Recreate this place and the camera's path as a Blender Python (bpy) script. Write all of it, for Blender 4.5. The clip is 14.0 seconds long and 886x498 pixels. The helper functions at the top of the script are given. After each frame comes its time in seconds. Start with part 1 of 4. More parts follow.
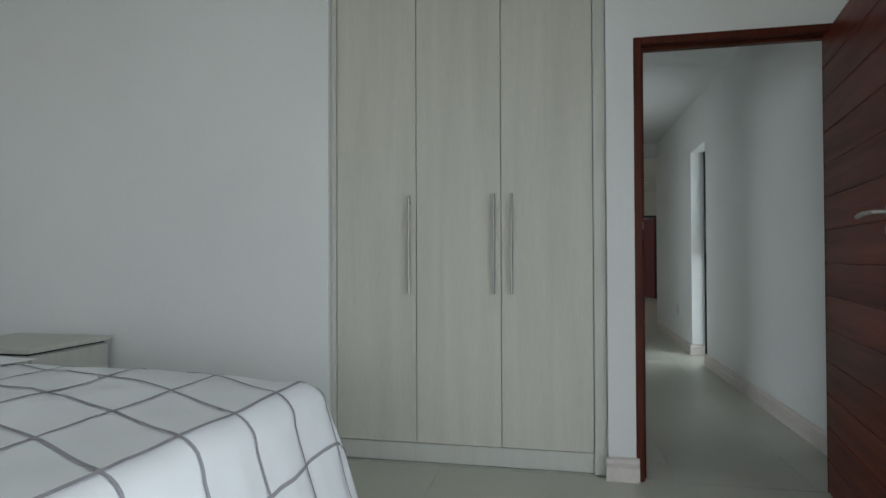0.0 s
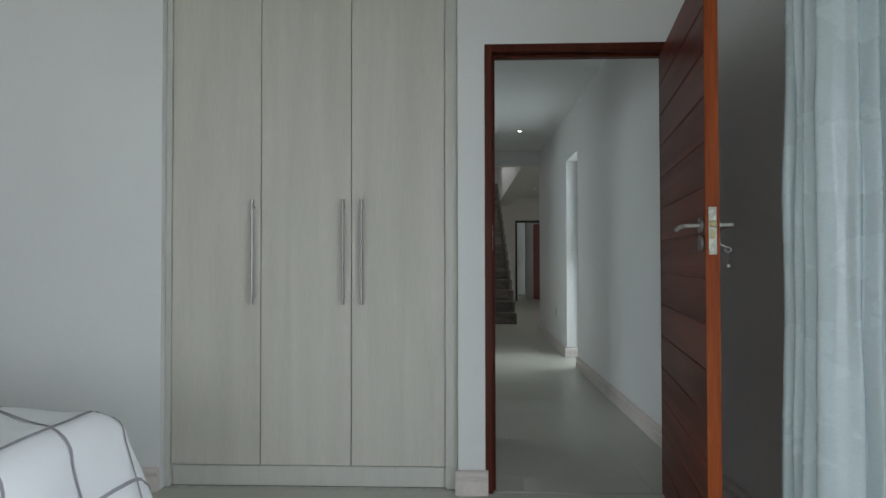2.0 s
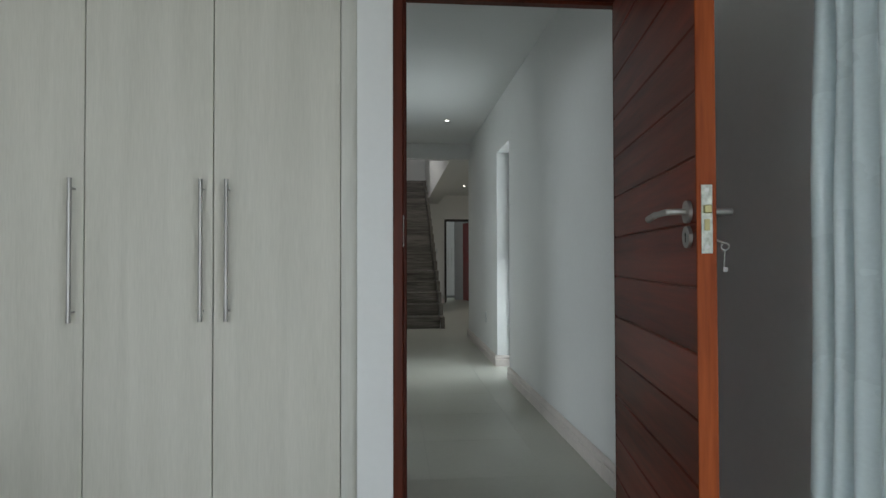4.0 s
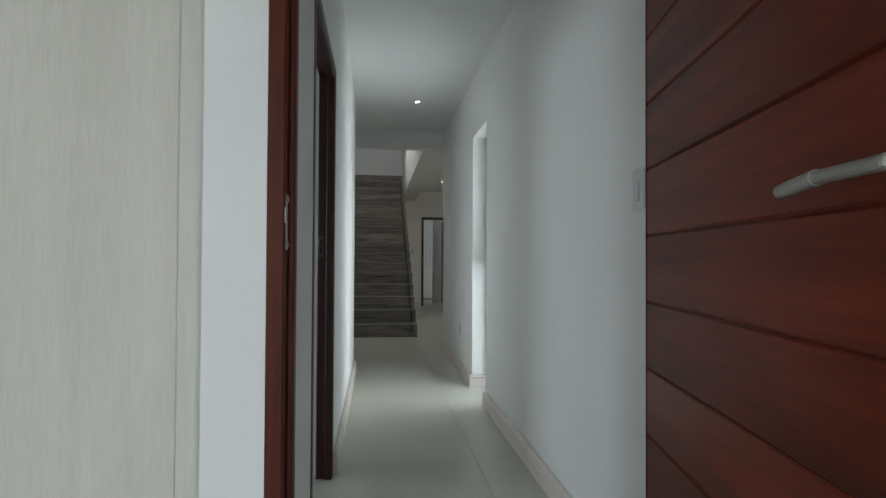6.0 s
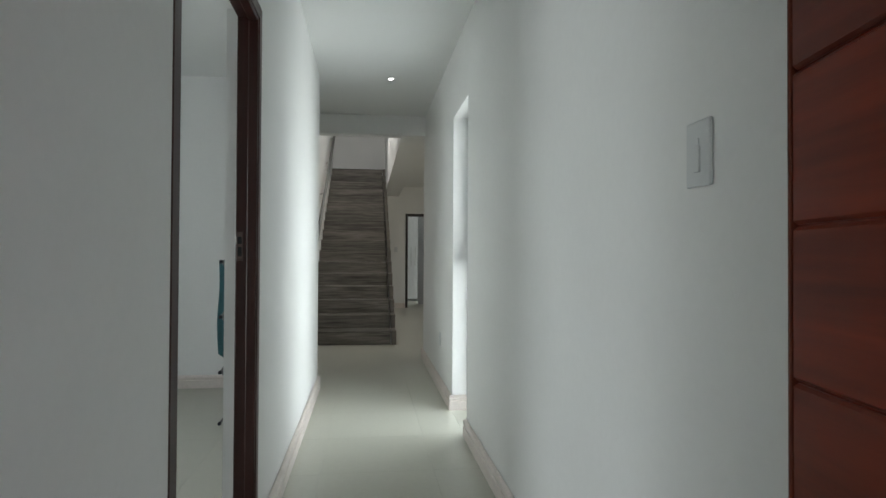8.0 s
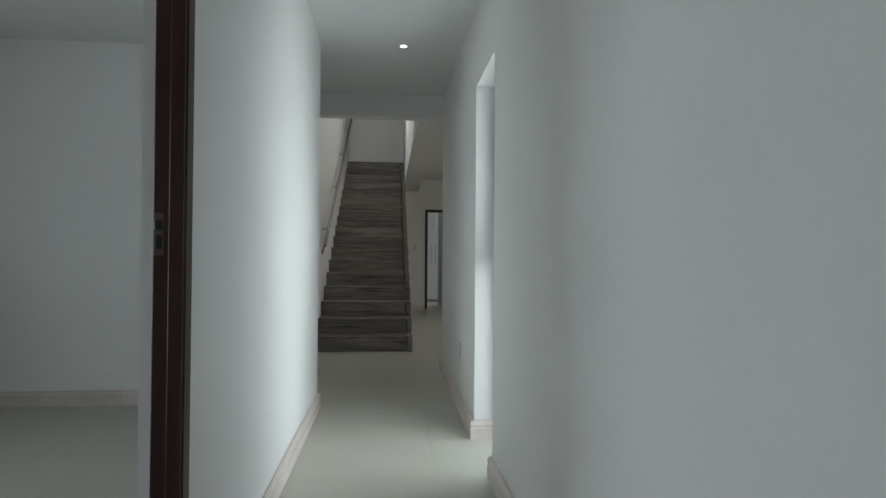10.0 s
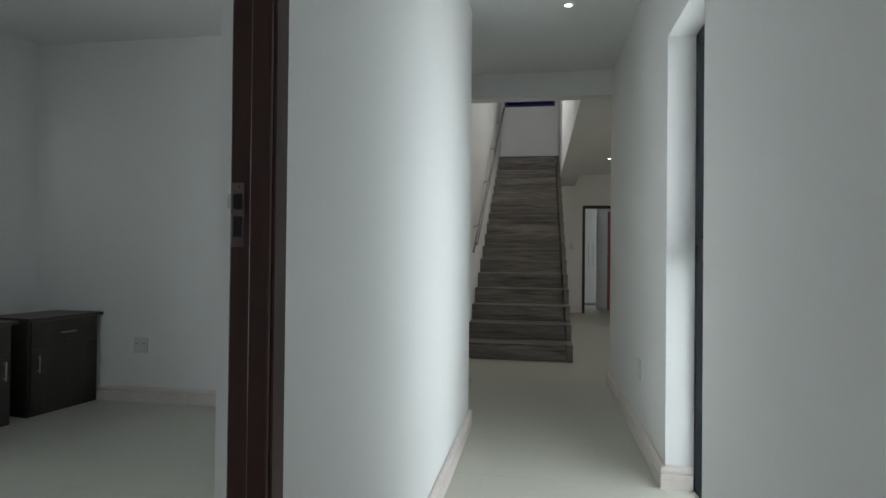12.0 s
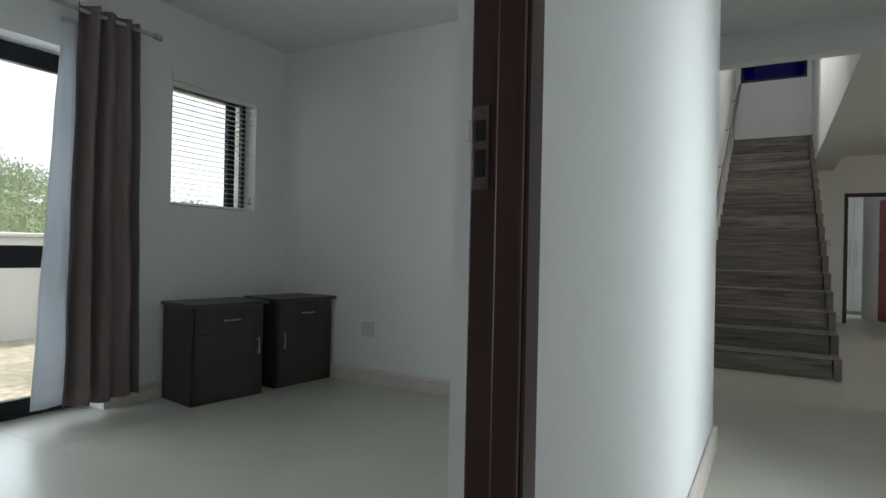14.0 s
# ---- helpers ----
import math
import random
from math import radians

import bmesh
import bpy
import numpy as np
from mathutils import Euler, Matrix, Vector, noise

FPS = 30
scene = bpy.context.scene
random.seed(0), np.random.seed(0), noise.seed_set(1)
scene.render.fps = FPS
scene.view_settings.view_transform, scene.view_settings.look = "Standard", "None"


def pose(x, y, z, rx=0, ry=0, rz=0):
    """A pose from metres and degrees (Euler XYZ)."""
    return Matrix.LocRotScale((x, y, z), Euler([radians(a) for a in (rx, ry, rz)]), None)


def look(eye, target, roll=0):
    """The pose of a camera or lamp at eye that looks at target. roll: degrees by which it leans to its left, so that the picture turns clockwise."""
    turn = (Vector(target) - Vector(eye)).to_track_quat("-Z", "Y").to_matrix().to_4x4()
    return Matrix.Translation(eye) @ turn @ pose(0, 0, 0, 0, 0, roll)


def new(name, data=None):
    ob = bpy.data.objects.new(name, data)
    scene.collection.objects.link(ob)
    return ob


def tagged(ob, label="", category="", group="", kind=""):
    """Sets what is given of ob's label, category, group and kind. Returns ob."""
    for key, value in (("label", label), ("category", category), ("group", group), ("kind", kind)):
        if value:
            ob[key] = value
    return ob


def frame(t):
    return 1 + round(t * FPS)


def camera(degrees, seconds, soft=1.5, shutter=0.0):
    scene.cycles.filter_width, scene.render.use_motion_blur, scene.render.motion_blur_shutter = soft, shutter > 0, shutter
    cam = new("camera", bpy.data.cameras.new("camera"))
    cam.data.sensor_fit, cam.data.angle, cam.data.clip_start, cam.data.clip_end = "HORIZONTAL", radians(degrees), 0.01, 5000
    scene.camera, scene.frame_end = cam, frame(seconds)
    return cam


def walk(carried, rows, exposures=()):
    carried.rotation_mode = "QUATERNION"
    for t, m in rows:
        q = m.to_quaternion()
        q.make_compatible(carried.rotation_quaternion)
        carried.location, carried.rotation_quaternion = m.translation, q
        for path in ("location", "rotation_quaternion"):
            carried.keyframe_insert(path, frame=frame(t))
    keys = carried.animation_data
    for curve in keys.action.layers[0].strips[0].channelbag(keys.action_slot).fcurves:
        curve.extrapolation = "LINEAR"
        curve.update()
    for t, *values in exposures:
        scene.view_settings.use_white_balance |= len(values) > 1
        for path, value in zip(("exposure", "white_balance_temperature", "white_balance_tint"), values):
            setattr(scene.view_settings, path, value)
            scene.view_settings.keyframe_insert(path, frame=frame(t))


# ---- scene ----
cam = camera(74.6, 14.0)
PATH = [
    (0, (0.123, 0.321, 1.056), (-0.265, 2.283, 1.086), -0.2),
    (0.5, (0.199, 0.333, 1.058), (-0.092, 2.312, 1.089), -0.3),
    (1, (0.292, 0.359, 1.064), (0.087, 2.348, 1.1), -0.2),
    (1.5, (0.345, 0.391, 1.077), (0.204, 2.386, 1.114), -0.2),
    (2, (0.374, 0.474, 1.088), (0.308, 2.472, 1.124), -0.1),
    (2.5, (0.392, 0.631, 1.091), (0.401, 2.63, 1.128), -0.1),
    (3, (0.421, 0.793, 1.085), (0.503, 2.791, 1.121), -0.1),
    (5.5, (0.632, 1.735, 1.112), (0.846, 3.723, 1.148), 0.1),
    (6, (0.703, 1.98, 1.118), (0.93, 3.967, 1.152), 0.3),
    (6.5, (0.737, 2.169, 1.122), (0.973, 4.155, 1.153), 0.2),
    (7, (0.776, 2.363, 1.136), (1.02, 4.348, 1.165), 0.2),
    (7.5, (0.837, 2.526, 1.126), (1.09, 4.51, 1.157), 0.3),
    (8, (0.899, 2.704, 1.141), (1.159, 4.687, 1.168), 0.3),
    (10.5, (1.012, 3.645, 1.125), (1.122, 5.642, 1.148), 0.6),
    (11, (0.986, 3.843, 1.13), (0.974, 5.843, 1.152), 0.6),
    (11.5, (0.954, 3.963, 1.117), (0.808, 5.958, 1.137), 0.7),
    (12, (0.932, 4.063, 1.112), (0.605, 6.036, 1.132), 0.6),
    (12.5, (0.912, 4.15, 1.107), (0.404, 6.085, 1.123), 0.7),
    (13, (0.881, 4.206, 1.086), (0.2, 6.086, 1.099), 0.8),
    (13.5, (0.824, 4.26, 1.064), (-0.007, 6.079, 1.072), 1.1),
    (14, (0.756, 4.304, 1.042), (-0.23, 6.044, 1.047), 1.2),
]
EXPOSURES = [(0.0, 0.02, 6480, 10), (1.5, 0.08, 6480, 10), (3.0, 0.2, 6490, 11), (5.5, 0.52, 6520, 11), (6.5, 0.62, 6560, 11), (7.5, 0.82, 6830, 11), (8.2, 0.98, 6680, 11), (10.5, 0.47, 6550, 12), (11.0, 0.53, 6550, 12), (12.5, 0.62, 6550, 12), (13.2, 0.65, 6530, 12), (14.0, 0.78, 6520, 11)]
walk(cam, [(t, look(eye, target, roll)) for t, eye, target, roll in PATH], EXPOSURES)

# ---- world, sun and daylight ----
world = bpy.data.worlds.new("sky")
scene.world = world
world.use_nodes = True
wn = world.node_tree
sky = wn.nodes.new("ShaderNodeTexSky")
sky.sky_type, sky.sun_disc = "NISHITA", False
sky.sun_elevation, sky.sun_rotation = radians(69.4), radians(-86.2)
sky.air_density, sky.dust_density = 1.0, 4.0
cloud = wn.nodes.new("ShaderNodeTexNoise")
cloud.inputs["Scale"].default_value, cloud.inputs["Detail"].default_value = 2.5, 6
veil = wn.nodes.new("ShaderNodeMapRange")
veil.inputs["To Min"].default_value, veil.inputs["To Max"].default_value = 0.75, 1.0
wn.links.new(cloud.outputs[0], veil.inputs["Value"])
overcast = wn.nodes.new("ShaderNodeMix")
overcast.data_type = "RGBA"
overcast.inputs["B"].default_value = (6.5, 6.7, 7.0, 1)
wn.links.new(veil.outputs[0], overcast.inputs["Factor"])
wn.links.new(sky.outputs[0], overcast.inputs["A"])
wn.links.new(overcast.outputs["Result"], wn.nodes["Background"].inputs[0])
wn.nodes["Background"].inputs[1].default_value = 0.15

sun_data = bpy.data.lights.new("sun", "SUN")
sun_data.energy, sun_data.angle, sun_data.color = 3.0, radians(12), (1.0, 0.98, 0.95)
sun = new("sun", sun_data)
sun.matrix_world = look((-4.5, 0.3, 12), (0, 0, 0))


def window_light(name, place, target, w, h, power, color=(0.89, 0.96, 1.0)):
    data = bpy.data.lights.new(name, "AREA")
    data.shape, data.size, data.size_y, data.energy, data.color = "RECTANGLE", w, h, power, color
    ob = new(name, data)
    ob.matrix_world = look(place, target)
    return ob


# the sky's light falls downwards through the openings
SKYBLUE = (0.81, 0.905, 1.0)
for z in (0.5, 1.1, 1.7):
    window_light("bedroom_window_light", (1.74, 0.2, z), (0.74, 0.2, z - 0.75), 3.2, 0.55, 20.5, SKYBLUE)
# lamp added at an assumed, unseen rear opening to light the door wall
window_light("bedroom_rear_fill_light", (-0.6, -2.7, 1.2), (-0.6, -1.7, 0.6), 2.4, 1.7, 23, SKYBLUE)
window_light("corridor_window_light", (1.82, 6.70, 1.10), (0, 6.70, 0.92), 0.68, 2.1, 15.5, (0.84, 0.945, 1.0))
window_light("patio_door_light", (-3.62, 5.15, 1.15), (-2.62, 5.15, 1.35), 2.3, 1.8, 35, (0.82, 0.92, 1.0))
# unseen lamp added overhead to light the stairwell; no skylight is known
window_light("stair_fill_light", (0.72, 12.0, 5.47), (0.72, 12.0, 0), 0.8, 3.3, 4.2, (1.0, 0.98, 0.95))
window_light("far_room_light", (5.0, 17.6, 1.5), (2, 17.2, 1.3), 1.4, 1.3, 30)
# lamp added at an assumed, unseen opening to light the hall and risers
window_light("hall_fill_light", (5.85, 10.9, 1.2), (1.5, 10.9, 1.0), 2.4, 2.0, 9, (1.0, 0.965, 0.89))


# ---- materials ----
def material(name, color, rough=0.6, metal=0.0, vary=0.06, scale=3.0, bump=0.0, bump_scale=60.0, stretch=(1, 1, 1), grain=0.0, grain_scale=20.0, spec=0.5, rnd=0.0, coat=0.0):
    m = bpy.data.materials.new(name)
    m.use_nodes = True
    nt = m.node_tree
    b = nt.nodes["Principled BSDF"]
    b.inputs["Roughness"].default_value, b.inputs["Metallic"].default_value = rough, metal
    b.inputs["Specular IOR Level"].default_value = spec
    b.inputs["Coat Weight"].default_value = coat
    b.inputs["Coat Roughness"].default_value = 0.15
    geo = nt.nodes.new("ShaderNodeTexCoord")
    mp = nt.nodes.new("ShaderNodeMapping")
    mp.inputs["Scale"].default_value = stretch
    nt.links.new(geo.outputs["Object"], mp.inputs["Vector"])
    big = nt.nodes.new("ShaderNodeTexNoise")
    big.inputs["Scale"].default_value, big.inputs["Detail"].default_value = scale, 4
    nt.links.new(mp.outputs[0], big.inputs["Vector"])
    fine = nt.nodes.new("ShaderNodeTexNoise")
    fine.inputs["Scale"].default_value, fine.inputs["Detail"].default_value = grain_scale, 6
    nt.links.new(mp.outputs[0], fine.inputs["Vector"])

    def ranged(src, amount):
        r = nt.nodes.new("ShaderNodeMapRange")
        r.inputs["From Min"].default_value, r.inputs["From Max"].default_value = 0.3, 0.7
        r.inputs["To Min"].default_value, r.inputs["To Max"].default_value = 1 - amount, 1 + amount
        nt.links.new(src, r.inputs["Value"])
        return r.outputs[0]

    def times(a, c):
        n = nt.nodes.new("ShaderNodeMath")
        n.operation = "MULTIPLY"
        nt.links.new(a, n.inputs[0])
        nt.links.new(c, n.inputs[1])
        return n.outputs[0]

    value = ranged(big.outputs[0], vary)
    if grain:
        value = times(value, ranged(fine.outputs[0], grain))
    if rnd:
        info = nt.nodes.new("ShaderNodeObjectInfo")
        r = nt.nodes.new("ShaderNodeMapRange")
        r.inputs["To Min"].default_value, r.inputs["To Max"].default_value = 1 - rnd, 1 + rnd
        nt.links.new(info.outputs["Random"], r.inputs["Value"])
        value = times(value, r.outputs[0])
    hsv = nt.nodes.new("ShaderNodeHueSaturation")
    hsv.inputs["Color"].default_value = (*color, 1)
    nt.links.new(value, hsv.inputs["Value"])
    nt.links.new(hsv.outputs[0], b.inputs["Base Color"])
    rr = nt.nodes.new("ShaderNodeMapRange")
    rr.inputs["To Min"].default_value, rr.inputs["To Max"].default_value = max(0.02, rough - 0.08), min(1, rough + 0.08)
    nt.links.new(big.outputs[0], rr.inputs["Value"])
    nt.links.new(rr.outputs[0], b.inputs["Roughness"])
    if bump:
        bn = nt.nodes.new("ShaderNodeTexNoise")
        bn.inputs["Scale"].default_value, bn.inputs["Detail"].default_value = bump_scale, 5
        nt.links.new(mp.outputs[0], bn.inputs["Vector"])
        bp = nt.nodes.new("ShaderNodeBump")
        bp.inputs["Strength"].default_value, bp.inputs["Distance"].default_value = bump, 0.004
        nt.links.new(bn.outputs[0], bp.inputs["Height"])
        nt.links.new(bp.outputs[0], b.inputs["Normal"])
    return m


def wood(name, dark, light, axis, rough=0.45, scale=1.0, rnd=0.0, contrast=1.0, coat=0.0, fine=1.0, spec=0.5):
    """Wood with the grain running along one axis (0, 1 or 2)."""
    m = bpy.data.materials.new(name)
    m.use_nodes = True
    nt = m.node_tree
    b = nt.nodes["Principled BSDF"]
    b.inputs["Specular IOR Level"].default_value = spec
    b.inputs["Coat Weight"].default_value = coat
    b.inputs["Coat Roughness"].default_value = 0.2
    tc = nt.nodes.new("ShaderNodeTexCoord")
    mp = nt.nodes.new("ShaderNodeMapping")
    st = [9.0 * scale] * 3
    st[axis] = 0.55 * scale
    mp.inputs["Scale"].default_value = st
    nt.links.new(tc.outputs["Object"], mp.inputs["Vector"])
    if rnd:
        info = nt.nodes.new("ShaderNodeObjectInfo")
        mul = nt.nodes.new("ShaderNodeMath")
        mul.operation = "MULTIPLY"
        mul.inputs[1].default_value = 40.0
        nt.links.new(info.outputs["Random"], mul.inputs[0])
        nt.links.new(mul.outputs[0], mp.inputs["Location"])
    n1 = nt.nodes.new("ShaderNodeTexNoise")
    n1.inputs["Scale"].default_value, n1.inputs["Detail"].default_value, n1.inputs["Distortion"].default_value = 1.0, 7, 0.6
    n2 = nt.nodes.new("ShaderNodeTexNoise")
    n2.inputs["Scale"].default_value, n2.inputs["Detail"].default_value = 9.0 * fine, 5
    for n in (n1, n2):
        nt.links.new(mp.outputs[0], n.inputs["Vector"])
    mix = nt.nodes.new("ShaderNodeMix")
    mix.inputs["Factor"].default_value = 0.45
    nt.links.new(n1.outputs[0], mix.inputs["A"])
    nt.links.new(n2.outputs[0], mix.inputs["B"])
    ramp = nt.nodes.new("ShaderNodeValToRGB")
    half = 0.16 / contrast
    ramp.color_ramp.elements[0].position, ramp.color_ramp.elements[1].position = 0.5 - half, 0.5 + half
    ramp.color_ramp.elements[0].color, ramp.color_ramp.elements[1].color = (*dark, 1), (*light, 1)
    nt.links.new(mix.outputs["Result"], ramp.inputs[0])
    out = ramp.outputs[0]
    if rnd:
        hsv = nt.nodes.new("ShaderNodeHueSaturation")
        r = nt.nodes.new("ShaderNodeMapRange")
        r.inputs["To Min"].default_value, r.inputs["To Max"].default_value = 1 - rnd, 1 + rnd
        nt.links.new(info.outputs["Random"], r.inputs["Value"])
        nt.links.new(r.outputs[0], hsv.inputs["Value"])
        nt.links.new(out, hsv.inputs["Color"])
        out = hsv.outputs[0]
    nt.links.new(out, b.inputs["Base Color"])
    rr = nt.nodes.new("ShaderNodeMapRange")
    rr.inputs["To Min"].default_value, rr.inputs["To Max"].default_value = rough + 0.1, rough - 0.1
    nt.links.new(n1.outputs[0], rr.inputs["Value"])
    nt.links.new(rr.outputs[0], b.inputs["Roughness"])
    bp = nt.nodes.new("ShaderNodeBump")
    bp.inputs["Strength"].default_value, bp.inputs["Distance"].default_value = 0.12, 0.002
    nt.links.new(n2.outputs[0], bp.inputs["Height"])
    nt.links.new(bp.outputs[0], b.inputs["Normal"])
    return m


def let_light_through(m, amount):
    """Thin cloth or slats: part of the light passes diffusely."""
    nt = m.node_tree
    b = nt.nodes["Principled BSDF"]
    t = nt.nodes.new("ShaderNodeBsdfTranslucent")
    nt.links.new(b.inputs["Base Color"].links[0].from_socket, t.inputs["Color"])
    mx = nt.nodes.new("ShaderNodeMixShader")
    mx.inputs[0].default_value = amount
    nt.links.new(b.outputs[0], mx.inputs[1])
    nt.links.new(t.outputs[0], mx.inputs[2])
    nt.links.new(mx.outputs[0], nt.nodes["Material Output"].inputs[0])


WALL = material("wall_paint", (0.765, 0.77, 0.755), 0.75, vary=0.025, scale=1.2, bump=0.08, bump_scale=90, grain=0.01, grain_scale=40)
CEIL = material("ceiling_paint", (0.74, 0.75, 0.735), 0.85, vary=0.02, scale=1.0, bump=0.05, bump_scale=70)
TILE = material("floor_tile", (0.50, 0.497, 0.43), 0.33, vary=0.03, scale=2.2, grain=0.02, grain_scale=30, rnd=0.012, bump=0.02, bump_scale=25)
GROUT = material("grout", (0.50, 0.505, 0.46), 0.9, vary=0.1, scale=20)
SKIRT = material("skirting_tile", (0.66, 0.60, 0.56), 0.4, vary=0.07, scale=5, grain=0.05, grain_scale=50, rnd=0.05)
LAMINATE = wood("pale_laminate", (0.51, 0.495, 0.43), (0.645, 0.622, 0.552), 2, 0.5, 1.6, 0.0, 0.7, fine=1.6)
LAMINATE_TRIM = wood("pale_laminate_trim", (0.53, 0.525, 0.475), (0.60, 0.595, 0.545), 2, 0.5, 2.0, 0.0, 0.8)
MAHOGANY = wood("varnished_mahogany", (0.066, 0.0095, 0.0042), (0.185, 0.025, 0.0095), 0, 0.36, 0.8, 0.14, 1.0, spec=0.18)
MAHOGANY_UP = wood("varnished_mahogany_upright", (0.048, 0.0095, 0.0042), (0.115, 0.022, 0.009), 2, 0.45, 0.8, 0.0, 0.9, spec=0.2)
DARK_FRAME = wood("dark_mahogany", (0.022, 0.006, 0.004), (0.05, 0.012, 0.008), 2, 0.4, 0.8, 0.0, 0.8, spec=0.35)
# a brighter orange than the boards of the leaf
EDGE = wood("orange_door_edge", (0.22, 0.04, 0.009), (0.40, 0.09, 0.018), 2, 0.5, 1.2, 0.0, 1.1, spec=0.2)
STAIR = wood("grey_wood_plank_tile", (0.08, 0.073, 0.064), (0.33, 0.305, 0.275), 0, 0.75, 1.7, 0.2, 1.0, fine=0.5, spec=0.2)
STAIR_TRIM = wood("grey_wood_trim", (0.13, 0.115, 0.10), (0.25, 0.23, 0.20), 0, 0.5, 1.0, 0.0, 0.8)
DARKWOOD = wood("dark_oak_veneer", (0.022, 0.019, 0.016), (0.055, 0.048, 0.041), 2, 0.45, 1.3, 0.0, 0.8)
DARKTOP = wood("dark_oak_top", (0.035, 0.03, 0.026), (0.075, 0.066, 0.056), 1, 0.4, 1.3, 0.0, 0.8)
STEEL = material("brushed_steel", (0.44, 0.43, 0.41), 0.4, 1.0, vary=0.05, scale=30, stretch=(1, 1, 0.2))
DULL_STEEL = material("dull_nickel", (0.5, 0.5, 0.47), 0.42, 1.0, vary=0.06, scale=40)
# dark steel with the brown it reflects put into its base colour
DARK_STEEL = material("brown_reflecting_steel", (0.10, 0.065, 0.058), 0.5, 0.4, vary=0.1, scale=60)
BRASS = material("brass", (0.36, 0.32, 0.16), 0.35, 1.0, vary=0.08, scale=30)
PLATE = material("worn_plate", (0.42, 0.43, 0.37), 0.42, 0.8, vary=0.25, scale=60, grain=0.15, grain_scale=150)
RAIL = material("handrail_steel", (0.27, 0.27, 0.26), 0.5, 1.0, vary=0.06, scale=20)
BLACK = material("black_aluminium", (0.014, 0.016, 0.020), 0.5, spec=0.25, vary=0.1, scale=10)
KEYHOLE = material("keyhole_black", (0.006, 0.006, 0.006), 0.8, vary=0.0)
PLASTIC = material("white_plastic", (0.60, 0.62, 0.62), 0.35, vary=0.02, scale=10)
BLIND = material("white_blind", (0.86, 0.86, 0.85), 0.45, vary=0.02, scale=10)
LINEN = material("white_linen", (0.84, 0.85, 0.86), 0.85, vary=0.03, scale=4, bump=0.25, bump_scale=25)
STRIPE = material("grey_stripe", (0.345, 0.33, 0.36), 0.85, vary=0.06, scale=30)
AQUA = material("aqua_satin", (0.72, 0.81, 0.84), 0.27, vary=0.02, scale=3, stretch=(1, 1, 1.6), grain=0.03, grain_scale=90, bump=0.12, bump_scale=45, spec=0.9)
TAUPE = material("taupe_linen", (0.17, 0.138, 0.130), 0.85, vary=0.12, scale=5, grain=0.10, grain_scale=120, stretch=(1, 1, 0.4), bump=0.3, bump_scale=160)
LINING = material("curtain_lining", (0.66, 0.68, 0.71), 0.8, vary=0.03, scale=5)
RACK = material("grey_enamelled_tube", (0.16, 0.155, 0.15), 0.45, vary=0.08, scale=20)
TEAL = material("teal_towel", (0.035, 0.11, 0.125), 0.95, vary=0.1, scale=12, bump=0.5, bump_scale=250)
RED = material("red_cloth", (0.36, 0.02, 0.03), 0.9, vary=0.1, scale=12, bump=0.3, bump_scale=200)
REDDOOR = material("red_brown_door", (0.27, 0.030, 0.028), 0.4, vary=0.08, scale=4)
GREY = material("grey_panel", (0.42, 0.43, 0.43), 0.6, vary=0.04, scale=3)
WHITE = material("white_lacquer", (0.74, 0.75, 0.74), 0.35, vary=0.02, scale=3)
GRASS = material("dry_grass", (0.36, 0.32, 0.24), 0.95, vary=0.3, scale=0.8, grain=0.35, grain_scale=14, bump=0.6, bump_scale=30)
LEAF = material("leaves", (0.21, 0.26, 0.13), 0.7, vary=0.3, scale=0.4, grain=0.2, grain_scale=5)

let_light_through(AQUA, 0.2)
let_light_through(LEAF, 0.3)
let_light_through(BLIND, 0.6)
let_light_through(LINING, 0.45)


def glass(name, tint, ior=1.45):
    m = bpy.data.materials.new(name)
    m.use_nodes = True
    nt = m.node_tree
    nt.nodes.remove(nt.nodes["Principled BSDF"])
    t = nt.nodes.new("ShaderNodeBsdfTransparent")
    t.inputs[0].default_value = (*tint, 1)
    g = nt.nodes.new("ShaderNodeBsdfGlossy")
    g.inputs["Roughness"].default_value = 0.02
    f = nt.nodes.new("ShaderNodeFresnel")
    f.inputs[0].default_value = ior
    mx = nt.nodes.new("ShaderNodeMixShader")
    nt.links.new(f.outputs[0], mx.inputs[0])
    nt.links.new(t.outputs[0], mx.inputs[1])
    nt.links.new(g.outputs[0], mx.inputs[2])
    nt.links.new(mx.outputs[0], nt.nodes["Material Output"].inputs[0])
    return m


GLASS = glass("clear_glass", (0.95, 0.97, 0.97))
BLUEGLASS = glass("blue_tinted_glass", (0.006, 0.014, 0.11), 1.1)
GLOW = bpy.data.materials.new("lamp_glow")
GLOW.use_nodes = True
GLOW.node_tree.nodes["Principled BSDF"].inputs["Emission Color"].default_value = (1, 0.97, 0.9, 1)
GLOW.node_tree.nodes["Principled BSDF"].inputs["Emission Strength"].default_value = 6.0


# ---- mesh helpers ----
def box(bm, x0, x1, y0, y1, z0, z1, bevel=0.0, seg=1):
    m = Matrix.LocRotScale(((x0 + x1) / 2, (y0 + y1) / 2, (z0 + z1) / 2), None, (abs(x1 - x0), abs(y1 - y0), abs(z1 - z0)))
    r = bmesh.ops.create_cube(bm, size=1.0, matrix=m)
    if bevel:
        edges = list({e for v in r["verts"] for e in v.link_edges})
        bmesh.ops.bevel(bm, geom=edges, offset=bevel, segments=seg, profile=0.6, affect="EDGES")


